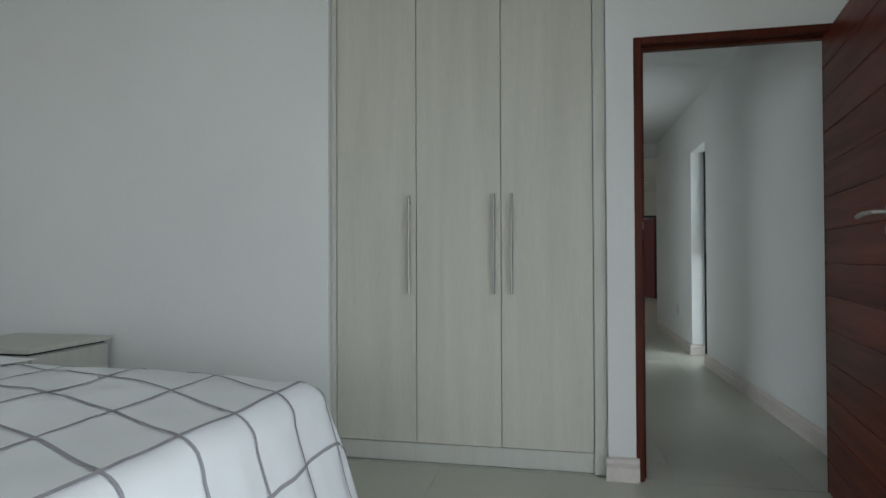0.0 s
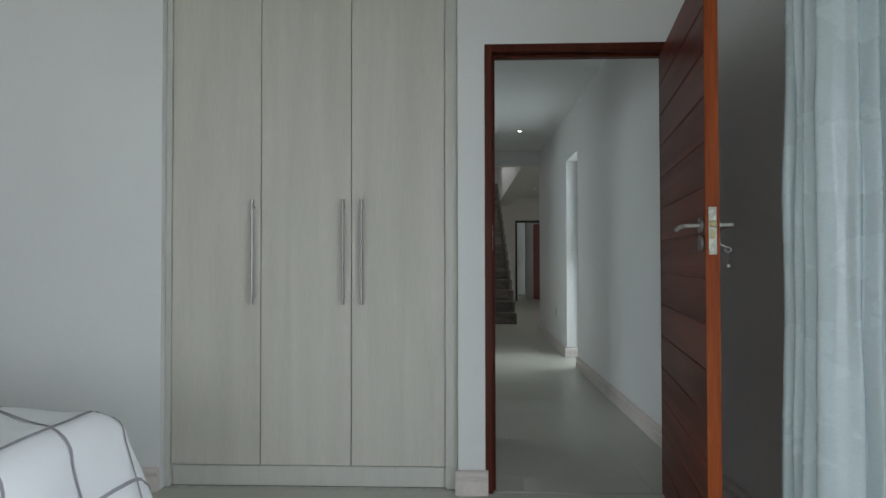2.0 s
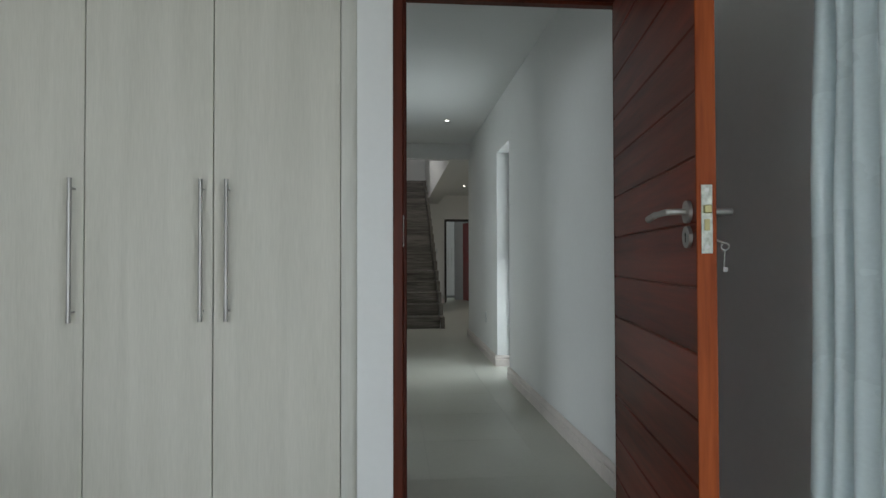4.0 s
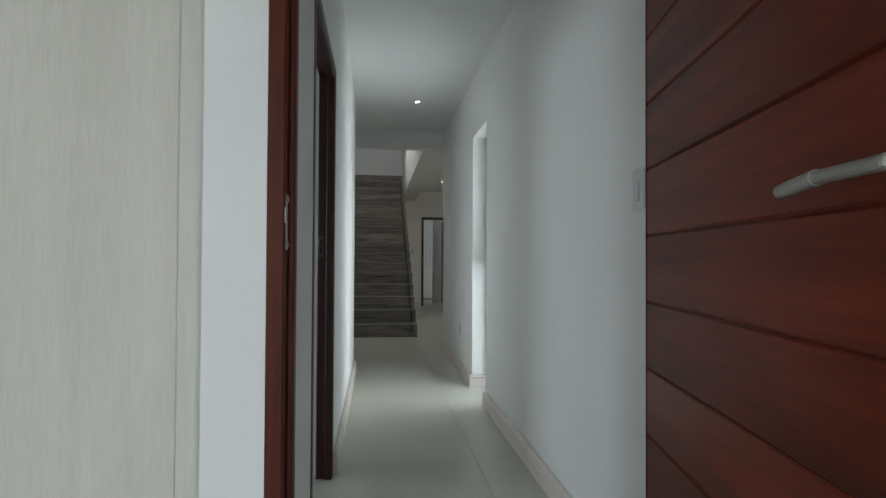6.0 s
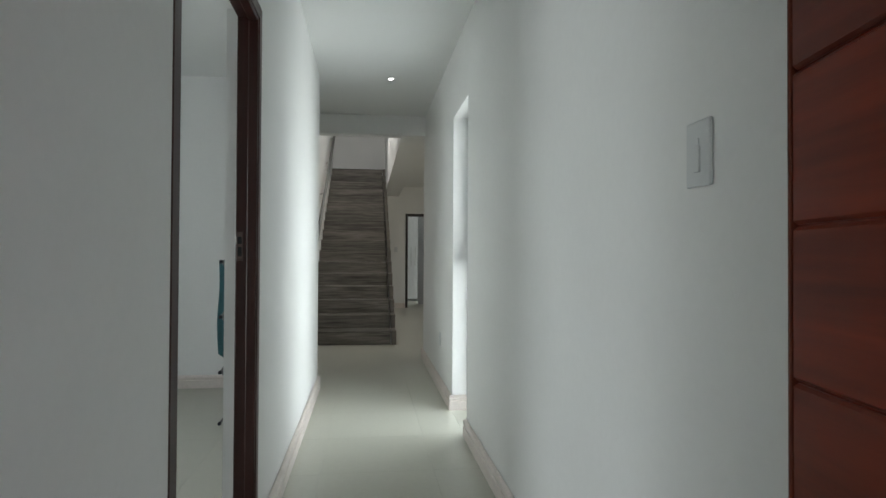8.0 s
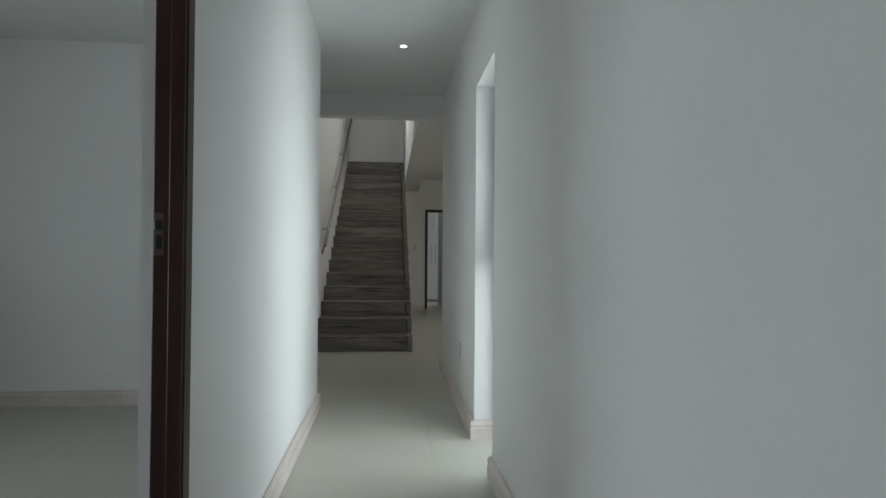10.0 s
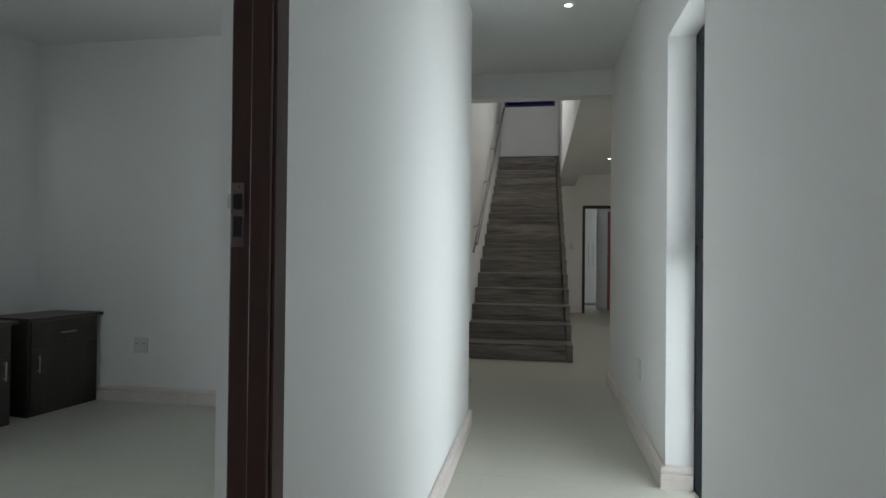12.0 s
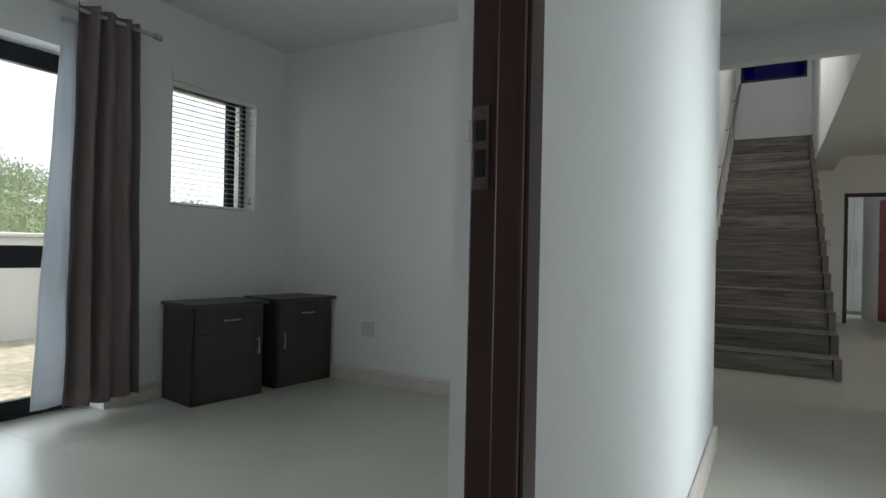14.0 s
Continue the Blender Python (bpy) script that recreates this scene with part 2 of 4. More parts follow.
def rod(bm, a, b, r, seg=14, r2=None):
    a, b = Vector(a), Vector(b)
    d = b - a
    m = Matrix.Translation((a + b) / 2) @ d.to_track_quat("Z", "Y").to_matrix().to_4x4()
    bmesh.ops.create_cone(bm, cap_ends=True, segments=seg, radius1=r, radius2=r if r2 is None else r2, depth=d.length, matrix=m)


def ball(bm, c, r, seg=12):
    bmesh.ops.create_uvsphere(bm, u_segments=seg, v_segments=max(6, seg // 2), radius=r, matrix=Matrix.Translation(c))


def prism(bm, profile, axis, a, b):
    """A profile of (u, v) pairs swept along an axis from a to b. axis 'x': u is y; axis 'y': u is x; v is z."""
    def at(u, v, s):
        return (s, u, v) if axis == "x" else (u, s, v)
    r0 = [bm.verts.new(at(u, v, a)) for u, v in profile]
    r1 = [bm.verts.new(at(u, v, b)) for u, v in profile]
    n = len(profile)
    for i in range(n):
        bm.faces.new((r0[i], r0[(i + 1) % n], r1[(i + 1) % n], r1[i]))
    bm.faces.new(r0[::-1])
    bm.faces.new(r1)
    bmesh.ops.recalc_face_normals(bm, faces=bm.faces)


def mesh_of(name, bm, mat, smooth=False):
    me = bpy.data.meshes.new(name)
    bm.to_mesh(me)
    bm.free()
    me.materials.append(mat)
    if smooth:
        for p in me.polygons:
            p.use_smooth = True
    return me


def part(name, bm, mat, parent=None, label="", smooth=False):
    ob = new(name, mesh_of(name, bm, mat, smooth))
    if parent is not None:
        ob.parent = parent
        ob.matrix_parent_inverse = BASES.get(parent.name, Matrix.Identity(4)).inverted()
    if label:
        tagged(ob, label=label)
    return ob


BASES = {}


def thing(name, base, label, category, group="", kind=""):
    """An empty at the base of a thing; its parts are given in the world's metres."""
    ob = new(name)
    ob.empty_display_size = 0.1
    ob.matrix_basis = Matrix.Translation(base)
    BASES[ob.name] = Matrix.Translation(base)
    return tagged(ob, label, category, group, kind)


def struct(name, bm, mat, label="", category="wall"):
    return tagged(part(name, bm, mat), label, category, kind="structure")


def B():
    return bmesh.new()


def solid(name, mat, boxes, label="", category="wall"):
    bm = B()
    for b in boxes:
        box(bm, *b)
    return struct(name, bm, mat, label, category)


# ---- plan ----
H = 2.70            # ceiling
WL, WR = 0.485, 1.540  # corridor wall faces
YD = 3.20           # bedroom face of the door wall
DT = 0.14           # inner wall thickness
D2A, D2B = 4.005, 5.04  # second door, outer frame
WINA, WINB = 6.38, 7.02
XW = 0.355          # second room's face of the corridor wall
R2Y, R2X = 7.975, -2.90
RT = 0.30           # thickness of that room's outer wall
LE, RE = 7.83, 9.28  # ends of the corridor walls
FY = 15.70          # far wall
VOID = RE           # edge of the stair void, behind the lintel
LINTEL = 2.484      # underside of the lintel and the downstand
SX0, SX1 = 0.15, 1.28

# floor slab
solid("floor", GROUT, [(-3.74, 1.76, -2.74, 3.94, -0.3, -0.002), (-3.2, 1.76, 3.94, 9.1, -0.3, -0.002), (-0.1, 5.94, 9.1, 19.54, -0.3, -0.002)], "pale floor screed under matt tiles", "floor")
# ceilings
solid("ceiling", CEIL, [(-4.6, 1.75, -3.2, VOID, H, H + 0.38), (SX1 + 0.32, 8.0, VOID, 20.0, H, H + 0.38), (-4.6, SX0 - 0.14, VOID, 20.0, H, H + 0.38),
                        (SX0 - 0.14, SX1 + 0.32, FY + 0.14, 20.0, H, H + 0.38), (1.75, 8.0, 9.1, VOID, H, H + 0.38)], "white painted flat ceiling", "ceiling")
solid("ceiling_beam", CEIL, [(SX1, SX1 + 0.32, VOID, FY, LINTEL + 0.004, 5.4)], "white plastered downstand beside the stair void", "beam")
solid("lintel", WALL, [(SX0, WR, VOID - 0.14, VOID, LINTEL, H)], "white plastered lintel across the end of the corridor", "lintel")

# bedroom walls
solid("wall_bedroom_front", WALL, [(-3.6, -1.06, YD, YD + DT, 0, H), (0.353, 0.482, YD, YD + DT, 0, H), (1.422, 1.56, YD, YD + DT, 0, H), (0.482, 1.422, YD, YD + DT, 2.10, H)],
      "pale grey-white painted plaster wall round the door")
solid("wall_bedroom_left", WALL, [(-3.74, -3.6, -2.6, YD + DT, 0, H)], "pale painted plaster wall")
# the opening in this wall is out of view, added for the rear lamp
solid("wall_bedroom_back", WALL, [(-3.74, -2.0, -2.74, -2.6, 0, H), (0.8, 1.76, -2.74, -2.6, 0, H), (-2.0, 0.8, -2.74, -2.6, 0, 0.15), (-2.0, 0.8, -2.74, -2.6, 2.25, H)], "pale painted plaster wall")
solid("wall_bedroom_right", WALL, [(1.56, 1.76, 1.95, YD + DT, 0, H), (1.56, 1.76, -2.6, -1.5, 0, H), (1.56, 1.76, -1.5, 1.95, 2.25, H)], "grey painted plaster wall with a tall window opening")
solid("wardrobe_niche", WALL, [(-1.2, -1.06, YD + DT, 3.9, 0, H), (-1.06, XW, 3.8, 3.94, 0, H)], "plaster niche behind a built-in wardrobe")

# corridor walls
solid("wall_corridor_left", WALL, [(XW, WL, YD + DT, D2A, 0, H), (XW, WL, D2B, LE, 0, H), (XW, WL, D2A, D2B, 2.10, H)], "white painted corridor wall with a doorway")
solid("wall_corridor_right", WALL, [(WR, 1.76, YD + DT, WINA, 0, H), (WR, 1.76, WINB, RE, 0, H), (WR, 1.76, WINA, WINB, 2.185, H)], "white painted corridor wall with a floor-length window")

# second room
solid("wall_room_back", WALL, [(R2X - RT, XW, R2Y, R2Y + 0.14, 0, H)], "pale green-grey painted plaster wall")
solid("wall_room_near", WALL, [(R2X - RT, -1.2, 3.8, 3.94, 0, H)], "pale painted plaster wall")
PDY, PDZ = 6.44, 2.195   # far edge and top of the patio door
RWA, RWB, RWZ0, RWZ1 = 6.89, 7.645, 1.322, 2.196  # small window
solid("wall_room_left", WALL, [(R2X - RT, R2X, 3.94, 4.0, 0, H), (R2X - RT, R2X, 4.0, PDY, PDZ, H), (R2X - RT, R2X, PDY, RWA, 0, H), (R2X - RT, R2X, RWB, R2Y, 0, H),
                               (R2X - RT, R2X, RWA, RWB, 0, RWZ0), (R2X - RT, R2X, RWA, RWB, RWZ1, H)], "pale painted wall with a patio door and a small window")

# stair hall
solid("wall_stair_left", WALL, [(SX0 - 0.14, SX0, R2Y + 0.14, FY, 0, 5.4), (SX0, XW + 0.01, LE, R2Y + 0.14, 0, H)], "white painted stairwell wall")
solid("wall_far", WALL, [(SX0 - 0.14, SX1 + 0.32, FY, FY + 0.14, 0, 4.07), (SX1 + 0.32, 1.757, FY, FY + 0.14, 0, H), (1.757, 2.60, FY, FY + 0.14, 2.1, H), (2.60, 8.0, FY, FY + 0.14, 0, H),
                         (SX0 - 0.14, 0.22, FY, FY + 0.14, 4.07, 5.4), (1.21, SX1 + 0.32, FY, FY + 0.14, 4.07, 5.4), (0.22, 1.21, FY, FY + 0.14, 4.75, 5.4)],
      "white painted end wall behind the stairs with a doorway")
solid("wall_stair_front_upper", WALL, [(SX0 - 0.14, SX1 + 0.32, VOID - 0.14, VOID, H + 0.38, 5.4)], "white painted upper stairwell wall")
# the long gap in this unseen ceiling is added to let light down
solid("stair_roof", CEIL, [(SX0 - 0.14, SX1 + 0.32, VOID - 0.14, 10.3, 5.4, 5.55), (SX0 - 0.14, SX1 + 0.32, 13.7, FY + 0.14, 5.4, 5.55), (SX0 - 0.14, 0.30, 10.3, 13.7, 5.4, 5.55), (1.14, SX1 + 0.32, 10.3, 13.7, 5.4, 5.55)],
      "white ceiling over the stairs with a long opening added for light", "ceiling")
# the opening from y 9.6 to 12.2 is out of view, added for light
solid("wall_hall_right", WALL, [(5.8, 5.94, RE, FY, 0, 0.1), (5.8, 5.94, RE, 9.6, 0.1, H), (5.8, 5.94, 12.2, FY, 0.1, H), (5.8, 5.94, 9.6, 12.2, 2.3, H), (1.76, 5.94, RE - 0.14, RE, 0, H)], "white painted hall wall")
solid("wall_far_room", WALL, [(0.9, 5.2, 19.4, 19.54, 0, H), (0.76, 0.9, FY + 0.14, 19.54, 0, H), (5.06, 5.2, FY + 0.14, 16.8, 0, H), (5.06, 5.2, 18.4, 19.4, 0, H), (5.06, 5.2, 16.8, 18.4, 0, 0.8), (5.06, 5.2, 16.8, 18.4, 2.2, H)],
      "white painted wall of the room behind the hall")

# ---- skirtings ----
def skirt_profile(face, out):
    """Moulded skirting: plain base, groove and rounded top. out is +1 or -1 away from the wall."""
    pts = [(0, 0), (0.026, 0), (0.026, 0.066), (0.019, 0.071), (0.019, 0.076), (0.025, 0.081), (0.026, 0.090), (0.022, 0.101), (0.012, 0.108), (0.0045, 0.110), (0.0045, 0.100), (0, 0.100)]
    return [(face + out * u, v) for u, v in pts]


def skirting(axis, face, out, a, b, label="pinkish beige moulded tile skirting along the wall"):
    base = ((a + b) / 2, face, 0) if axis == "x" else (face, (a + b) / 2, 0)
    t = thing("baseboard", base, label, "skirting", kind="structure")
    n = max(1, round((b - a) / 0.6))
    for k in range(n):
        bm = B()
        prism(bm, skirt_profile(face, out), axis, a + (b - a) * k / n + 0.0009 * (k > 0), a + (b - a) * (k + 1) / n - 0.0009 * (k < n - 1))
        part("skirting_tile", bm, SKIRT, t)
    return t


skirting("y", WR, -1, YD + DT + 0.02, WINA)
skirting("y", WR, -1, WINB - 0.022, RE)
skirting("x", WINB, -1, WR - 0.024, 1.66)
skirting("x", RE, 1, WR - 0.024, 1.78)
skirting("y", WL, 1, D2B + 0.012, LE)
skirting("y", WL, 1, YD + DT, D2A - 0.012)
skirting("x", LE, 1, SX0, WL + 0.024)
skirting("x", YD, -1, -3.6, -1.06, "pinkish white skirting beside the wardrobe")
skirting("x", YD, -1, 0.340, 0.492, "white skirting block on the pier between wardrobe and door")
skirting("y", 1.56, -1, 1.95, YD)
skirting("x", YD, -1, 1.42, 1.56)
skirting("x", R2Y, -1, R2X, XW)
skirting("y", R2X, 1, PDY, R2Y - 0.03)
skirting("y", XW, -1, D2B + 0.03, R2Y - 0.03)
skirting("x", FY, -1, SX1 + 0.05, 1.745)
skirting("x", FY, -1, 2.62, 5.8)
skirting("x", 19.4, -1, 0.9, 5.06)


# ---- door frames ----
def door_frame(name, base, label, along, a, b, wall0, wall1, height, lining0, lining1, mat=None, w=0.042, hinge_depth=0.0):
    """A timber frame: two jambs and a head with a stop. along 'x' or 'y'; a..b is the outer width; lining0..1 its depth in the wall."""
    t = thing(name, base, label, "door frame", kind="structure")

    def put(nm, u0, u1, v0, v1, z0, z1, bev=0.003):
        bm = B()
        if along == "x":
            box(bm, u0, u1, v0, v1, z0, z1, bev)
        else:
            box(bm, v0, v1, u0, u1, z0, z1, bev)
        part(nm, bm, mat or MAHOGANY_UP, t)
    mid = lining0 + (lining1 - lining0) * 0.52
    put("jamb", a, a + w, lining0, lining1, 0, height)
    put("jamb", b - w, b, lining0, lining1 + hinge_depth, 0, height)
    put("head", a + w, b - w, lining0, lining1, height - w, height)
    put("stop", a + w, a + w + 0.014, mid, lining1 - 0.004, 0, height - w)
    put("stop", b - w - 0.014, b - w, mid, lining1 - 0.004, 0, height - w)
    put("stop", a + w + 0.014, b - w - 0.014, mid, lining1 - 0.004, height - w - 0.014, height - w)
    return t


frame_1 = door_frame("door_frame_1", (0.94, YD + 0.05, 0), "dark red-brown varnished timber door frame, worn edges", "x", 0.480, 1.422, YD, YD + DT, 2.10, YD - 0.006, YD + 0.085, None, 0.036, 0.027)
frame_2 = door_frame("door_frame_2", (0.44, 4.59, 0), "dark mahogany door frame of an open doorway", "y", D2A, D2B, XW, WL, 2.10, 0.405, WL + 0.003, DARK_FRAME, 0.05)
frame_3 = door_frame("door_frame_3", (2.18, FY, 0), "dark timber door frame at the end of the hall", "x", 1.757, 2.60, FY, FY + 0.14, 2.10, FY - 0.012, FY + 0.09, DARKWOOD)
solid("trim_threshold", GROUT, [(0.52, 1.36, YD + 0.018, YD + 0.024, -0.004, 0.0015)], "thin dark joint under the door", "threshold")

# strike plates
bm = B()
box(bm, 0.516, 0.5185, YD + 0.012, YD + 0.024, 1.135, 1.250, 0.0008)
box(bm, 0.516, 0.5185, YD - 0.006, YD + 0.013, 1.190, 1.222, 0.0008)
box(bm, 0.516, 0.5185, YD + 0.024, YD + 0.034, 1.233, 1.249, 0.0008)
box(bm, 0.516, 0.5185, YD + 0.024, YD + 0.034, 1.137, 1.153, 0.0008)
sp = part("strike_plate", bm, DULL_STEEL, frame_1, "nickel strike plate")
for z in (1.241, 1.145):
    bm = B()
    rod(bm, (0.5175, YD + 0.028, z), (0.5202, YD + 0.028, z), 0.0032, 10)
    part("screw", bm, DULL_STEEL, sp)
yj = D2B - 0.05
bm = B()
box(bm, 0.410, 0.434, yj - 0.0025, yj, 1.122, 1.232, 0.0008)
sp = part("strike_plate", bm, DARK_STEEL, frame_2, "dull strike plate with two openings")
for z0, z1 in ((1.186, 1.213), (1.139, 1.174)):
    bm = B()
    box(bm, 0.415, 0.429, yj - 0.0045, yj - 0.0026, z0, z1)
    part("opening", bm, KEYHOLE, sp)
for z in (1.225, 1.130):
    bm = B()
    rod(bm, (0.422, yj - 0.004, z), (0.422, yj - 0.002, z), 0.003, 10)
    part("screw", bm, DARK_STEEL, sp)
bm = B()
box(bm, 0.404, 0.4105, yj - 0.006, yj - 0.001, 1.187, 1.213, 0.001)
part("latch_lip", bm, STEEL, sp)

# ---- bedroom door leaf: horizontal boards, lever handles, mortice lock ----
LW, LT, LH = 0.880, 0.042, 2.045
door = thing("door_1", (0, 0, 0), "open red-brown varnished door of horizontal grooved boards", "door", kind="structure")
BASES[door.name] = Matrix.Identity(4)
rows_n = 14
bh = (LH - 0.012) / rows_n
plank = None
for i in range(rows_n):
    if plank is None:
        bm = B()
        box(bm, 0.001, LW - 0.006, 0.001, LT - 0.001, -bh / 2 + 0.0012, bh / 2 - 0.0012, 0.0035)
        plank_mesh = mesh_of("plank", bm, MAHOGANY)
        plank = True
    ob = new("plank", plank_mesh)
    ob.parent = door
    ob.location = (0, 0, 0.010 + bh * (i + 0.5))
bm = B()
box(bm, 0.004, LW - 0.006, 0.006, LT - 0.006, 0.008, LH - 0.004)
part("core", bm, MAHOGANY, door)
bm = B()
box(bm, LW - 0.006, LW, 0.0, LT, 0.006, LH, 0.0012)
part("edge_strip", bm, EDGE, door, "orange-brown timber edge")
bm = B()
box(bm, -0.004, 0.001, 0.0, LT, 0.006, LH, 0.0012)
part("edge_strip", bm, MAHOGANY_UP, door)
bm = B()
box(bm, LW - 0.0005, LW + 0.0018, 0.009, LT - 0.009, 1.102, 1.253, 0.0008)
lock = part("lock_plate", bm, PLATE, door, "steel mortice lock face plate")
bm = B()
box(bm, LW + 0.0015, LW + 0.010, 0.013, LT - 0.012, 1.190, 1.208, 0.002)
part("latch", bm, BRASS, lock)
bm = B()
box(bm, LW + 0.0015, LW + 0.0035, 0.015, LT - 0.015, 1.152, 1.177, 0.0008)
part("deadbolt", bm, BRASS, lock)
for z in (1.241, 1.117):
    bm = B()
    rod(bm, (LW + 0.001, LT / 2, z), (LW + 0.003, LT / 2, z), 0.0045, 12)
    part("screw", bm, DULL_STEEL, lock)
for side in (0, 1):
    y0 = 0.0 if side == 0 else LT
    s = -1 if side == 0 else 1
    hx, hz = LW - 0.051, 1.197
    bm = B()
    rod(bm, (hx, y0, hz), (hx, y0 + s * 0.008, hz), 0.026, 28)
    part("rose", bm, STEEL, door, smooth=False)
    bm = B()
    rod(bm, (hx, y0 + s * 0.006, hz), (hx, y0 + s * 0.048, hz), 0.0075, 16)
    ball(bm, (hx, y0 + s * 0.048, hz), 0.0078, 12)
    rod(bm, (hx, y0 + s * 0.048, hz), (hx - 0.093, y0 + s * 0.05, hz), 0.0072, 16)
    ball(bm, (hx - 0.093, y0 + s * 0.05, hz), 0.0073, 12)
    rod(bm, (hx - 0.093, y0 + s * 0.05, hz), (hx - 0.161, y0 + s * 0.048, hz - 0.006), 0.0085, 20)
    part("lever_handle", bm, STEEL, door, "brushed steel lever handle")
    bm = B()
    rod(bm, (hx, y0, hz - 0.057), (hx, y0 + s * 0.008, hz - 0.057), 0.025, 28)
    esc = part("escutcheon", bm, STEEL, door)
    bm = B()
    rod(bm, (hx, y0 + s * 0.0085, hz - 0.051), (hx, y0 + s * 0.009, hz - 0.051), 0.0042, 12)
    box(bm, hx - 0.0022, hx + 0.0022, y0 + s * 0.0085, y0 + s * 0.009, hz - 0.069, hz - 0.051)
    part("keyhole", bm, KEYHOLE, esc)
HINGE = (1.294, YD + 0.005)
TIP = (1.140, 2.32)
ang = math.degrees(math.atan2(TIP[1] - HINGE[1], TIP[0] - HINGE[0]))
door.matrix_basis = pose(HINGE[0], HINGE[1], 0.0, 0, 0, ang)

# key with its ring, in the lock on the far face
key = thing("door_key", (0, 0, 0), "small steel keys hanging from the lock of the open door", "key")
BASES[key.name] = Matrix.Identity(4)
bm = B()
hx, hz, y0 = LW - 0.051, 1.138, LT
rod(bm, (hx, y0 + 0.009, hz), (hx, y0 + 0.034, hz - 0.013), 0.003, 10)
part("shank", bm, STEEL, key)
bm = B()
for i in range(16):
    a0, a1 = 2 * math.pi * i / 16, 2 * math.pi * (i + 1) / 16
    rod(bm, (hx, y0 + 0.036 + 0.009 * math.cos(a0), hz - 0.020 + 0.008 * math.sin(a0)), (hx, y0 + 0.036 + 0.009 * math.cos(a1), hz - 0.020 + 0.008 * math.sin(a1)), 0.0021, 6)
part("bow", bm, STEEL, key)
bm = B()
rod(bm, (hx, y0 + 0.036, hz - 0.028), (hx, y0 + 0.033, hz - 0.073), 0.0016, 8)
box(bm, hx - 0.0015, hx + 0.0015, y0 + 0.031, y0 + 0.042, hz - 0.077, hz - 0.067, 0.0005)
part("spare_key", bm, STEEL, key)
key.matrix_basis = door.matrix_basis

# ---- wardrobe ----
wr = thing("wardrobe", (-0.36, 3.5, 0), "tall built-in wardrobe with three pale wood-grain doors", "wardrobe")
bm = B()
box(bm, -1.058, 0.351, 3.272, 3.795, 0.10, H - 0.004)
part("carcass", bm, LAMINATE_TRIM, wr)
bm = B()
box(bm, -1.03, 0.330, 3.262, 3.30, 0.002, 0.098, 0.002)
part("plinth", bm, LAMINATE_TRIM, wr, "pale plinth board")
for x0, x1 in ((-1.058, -1.032), (0.293, 0.351)):
    bm = B()
    box(bm, x0, x1, 3.238, 3.3, 0.002, H - 0.004, 0.002)
    part("filler_strip", bm, LAMINATE_TRIM, wr)
doors_x = ((-1.030, -0.599), (-0.595, -0.160), (-0.156, 0.290))
for i, (x0, x1) in enumerate(doors_x):
    bm = B()
    box(bm, x0, x1, 3.250, 3.269, 0.105, H - 0.02, 0.0012)
    d = part("door", bm, LAMINATE, wr)
    hx = (x1 - 0.030, x1 - 0.032, x0 + 0.052)[i]
    bm = B()
    rod(bm, (hx, 3.216, 0.875), (hx, 3.216, 1.375), 0.0075, 16)
    h = part("handle", bm, STEEL, d, "long brushed steel bar handle", smooth=False)
    for z in (0.91, 1.34):
        rodm = B()
        rod(rodm, (hx, 3.218, z), (hx, 3.251, z), 0.0045, 12)
        part("standoff", rodm, STEEL, d)

# ---- bed ----
BX, BY0, BY1, BZ = -0.70, 0.47, 2.315, 0.624


bed = thing("bed", (-1.85, 1.5, 0), "made bed with a white duvet in a thin grey check", "bed")


def duvet_point(s, t):
    """s runs over the foot from the head end, t across the bed; both measured along the cloth."""
    r = 0.09
    lx = BX - (-2.75)
    ly = (BY1 - BY0) / 2

    def roll(d, flat):
        a = abs(d)
        if a <= flat - r:
            return a, 0.0
        arc = (a - (flat - r)) / r
        if arc < math.pi / 2:
            return flat - r + r * math.sin(arc), r * (1 - math.cos(arc))
        drop = a - (flat - r) - r * math.pi / 2
        return flat + 0.30 * drop, r + drop
    x, zx = roll(s, lx) if s > 0 else (s, 0.0)
    y, zy = roll(t, ly)
    y = math.copysign(y, t)
    z = BZ + 0.03 * (1 - min(max(x, 0.0), lx) / lx) - max(zx, zy) - 0.25 * min(zx, zy)
    n = noise.noise(Vector((x * 1.6, y * 1.6, 0.3))) * 0.022 + noise.noise(Vector((x * 5, y * 5, 2.3))) * 0.006
    fold = noise.noise(Vector((x * 3.0 + 7, y * 6.0, 1.0))) * 0.03 * min(1.0, 4 * max(zx, zy))
    fold += noise.noise(Vector((x * 3.5 + 1.5 * zx, (y if zx > zy else x) * 11.0, max(zx, zy) * 4.0))) * 0.012 * min(1.0, 5 * max(zx, zy))
    n += (0.5 - abs(noise.noise(Vector((x * 4.0 + y * 2.0, y * 3.0 - x, 5.0))))) * 0.010
    px, py = -2.75 + x + (fold if zx > zy else 0), (BY0 + BY1) / 2 + y + (fold if zy >= zx else 0)
    return Vector((px, py, max(0.03, z + n * (1.0 if max(zx, zy) < 0.05 else 0.3))))


S1, T1 = (BX + 2.75) + 0.48, (BY1 - BY0) / 2 + 0.46
bm = B()
NS, NT = 150, 140
grid = [[bm.verts.new(duvet_point(S1 * i / NS, -T1 + 2 * T1 * j / NT)) for j in range(NT + 1)] for i in range(NS + 1)]
for i in range(NS):
    for j in range(NT):
        bm.faces.new((grid[i][j], grid[i + 1][j], grid[i + 1][j + 1], grid[i][j + 1]))
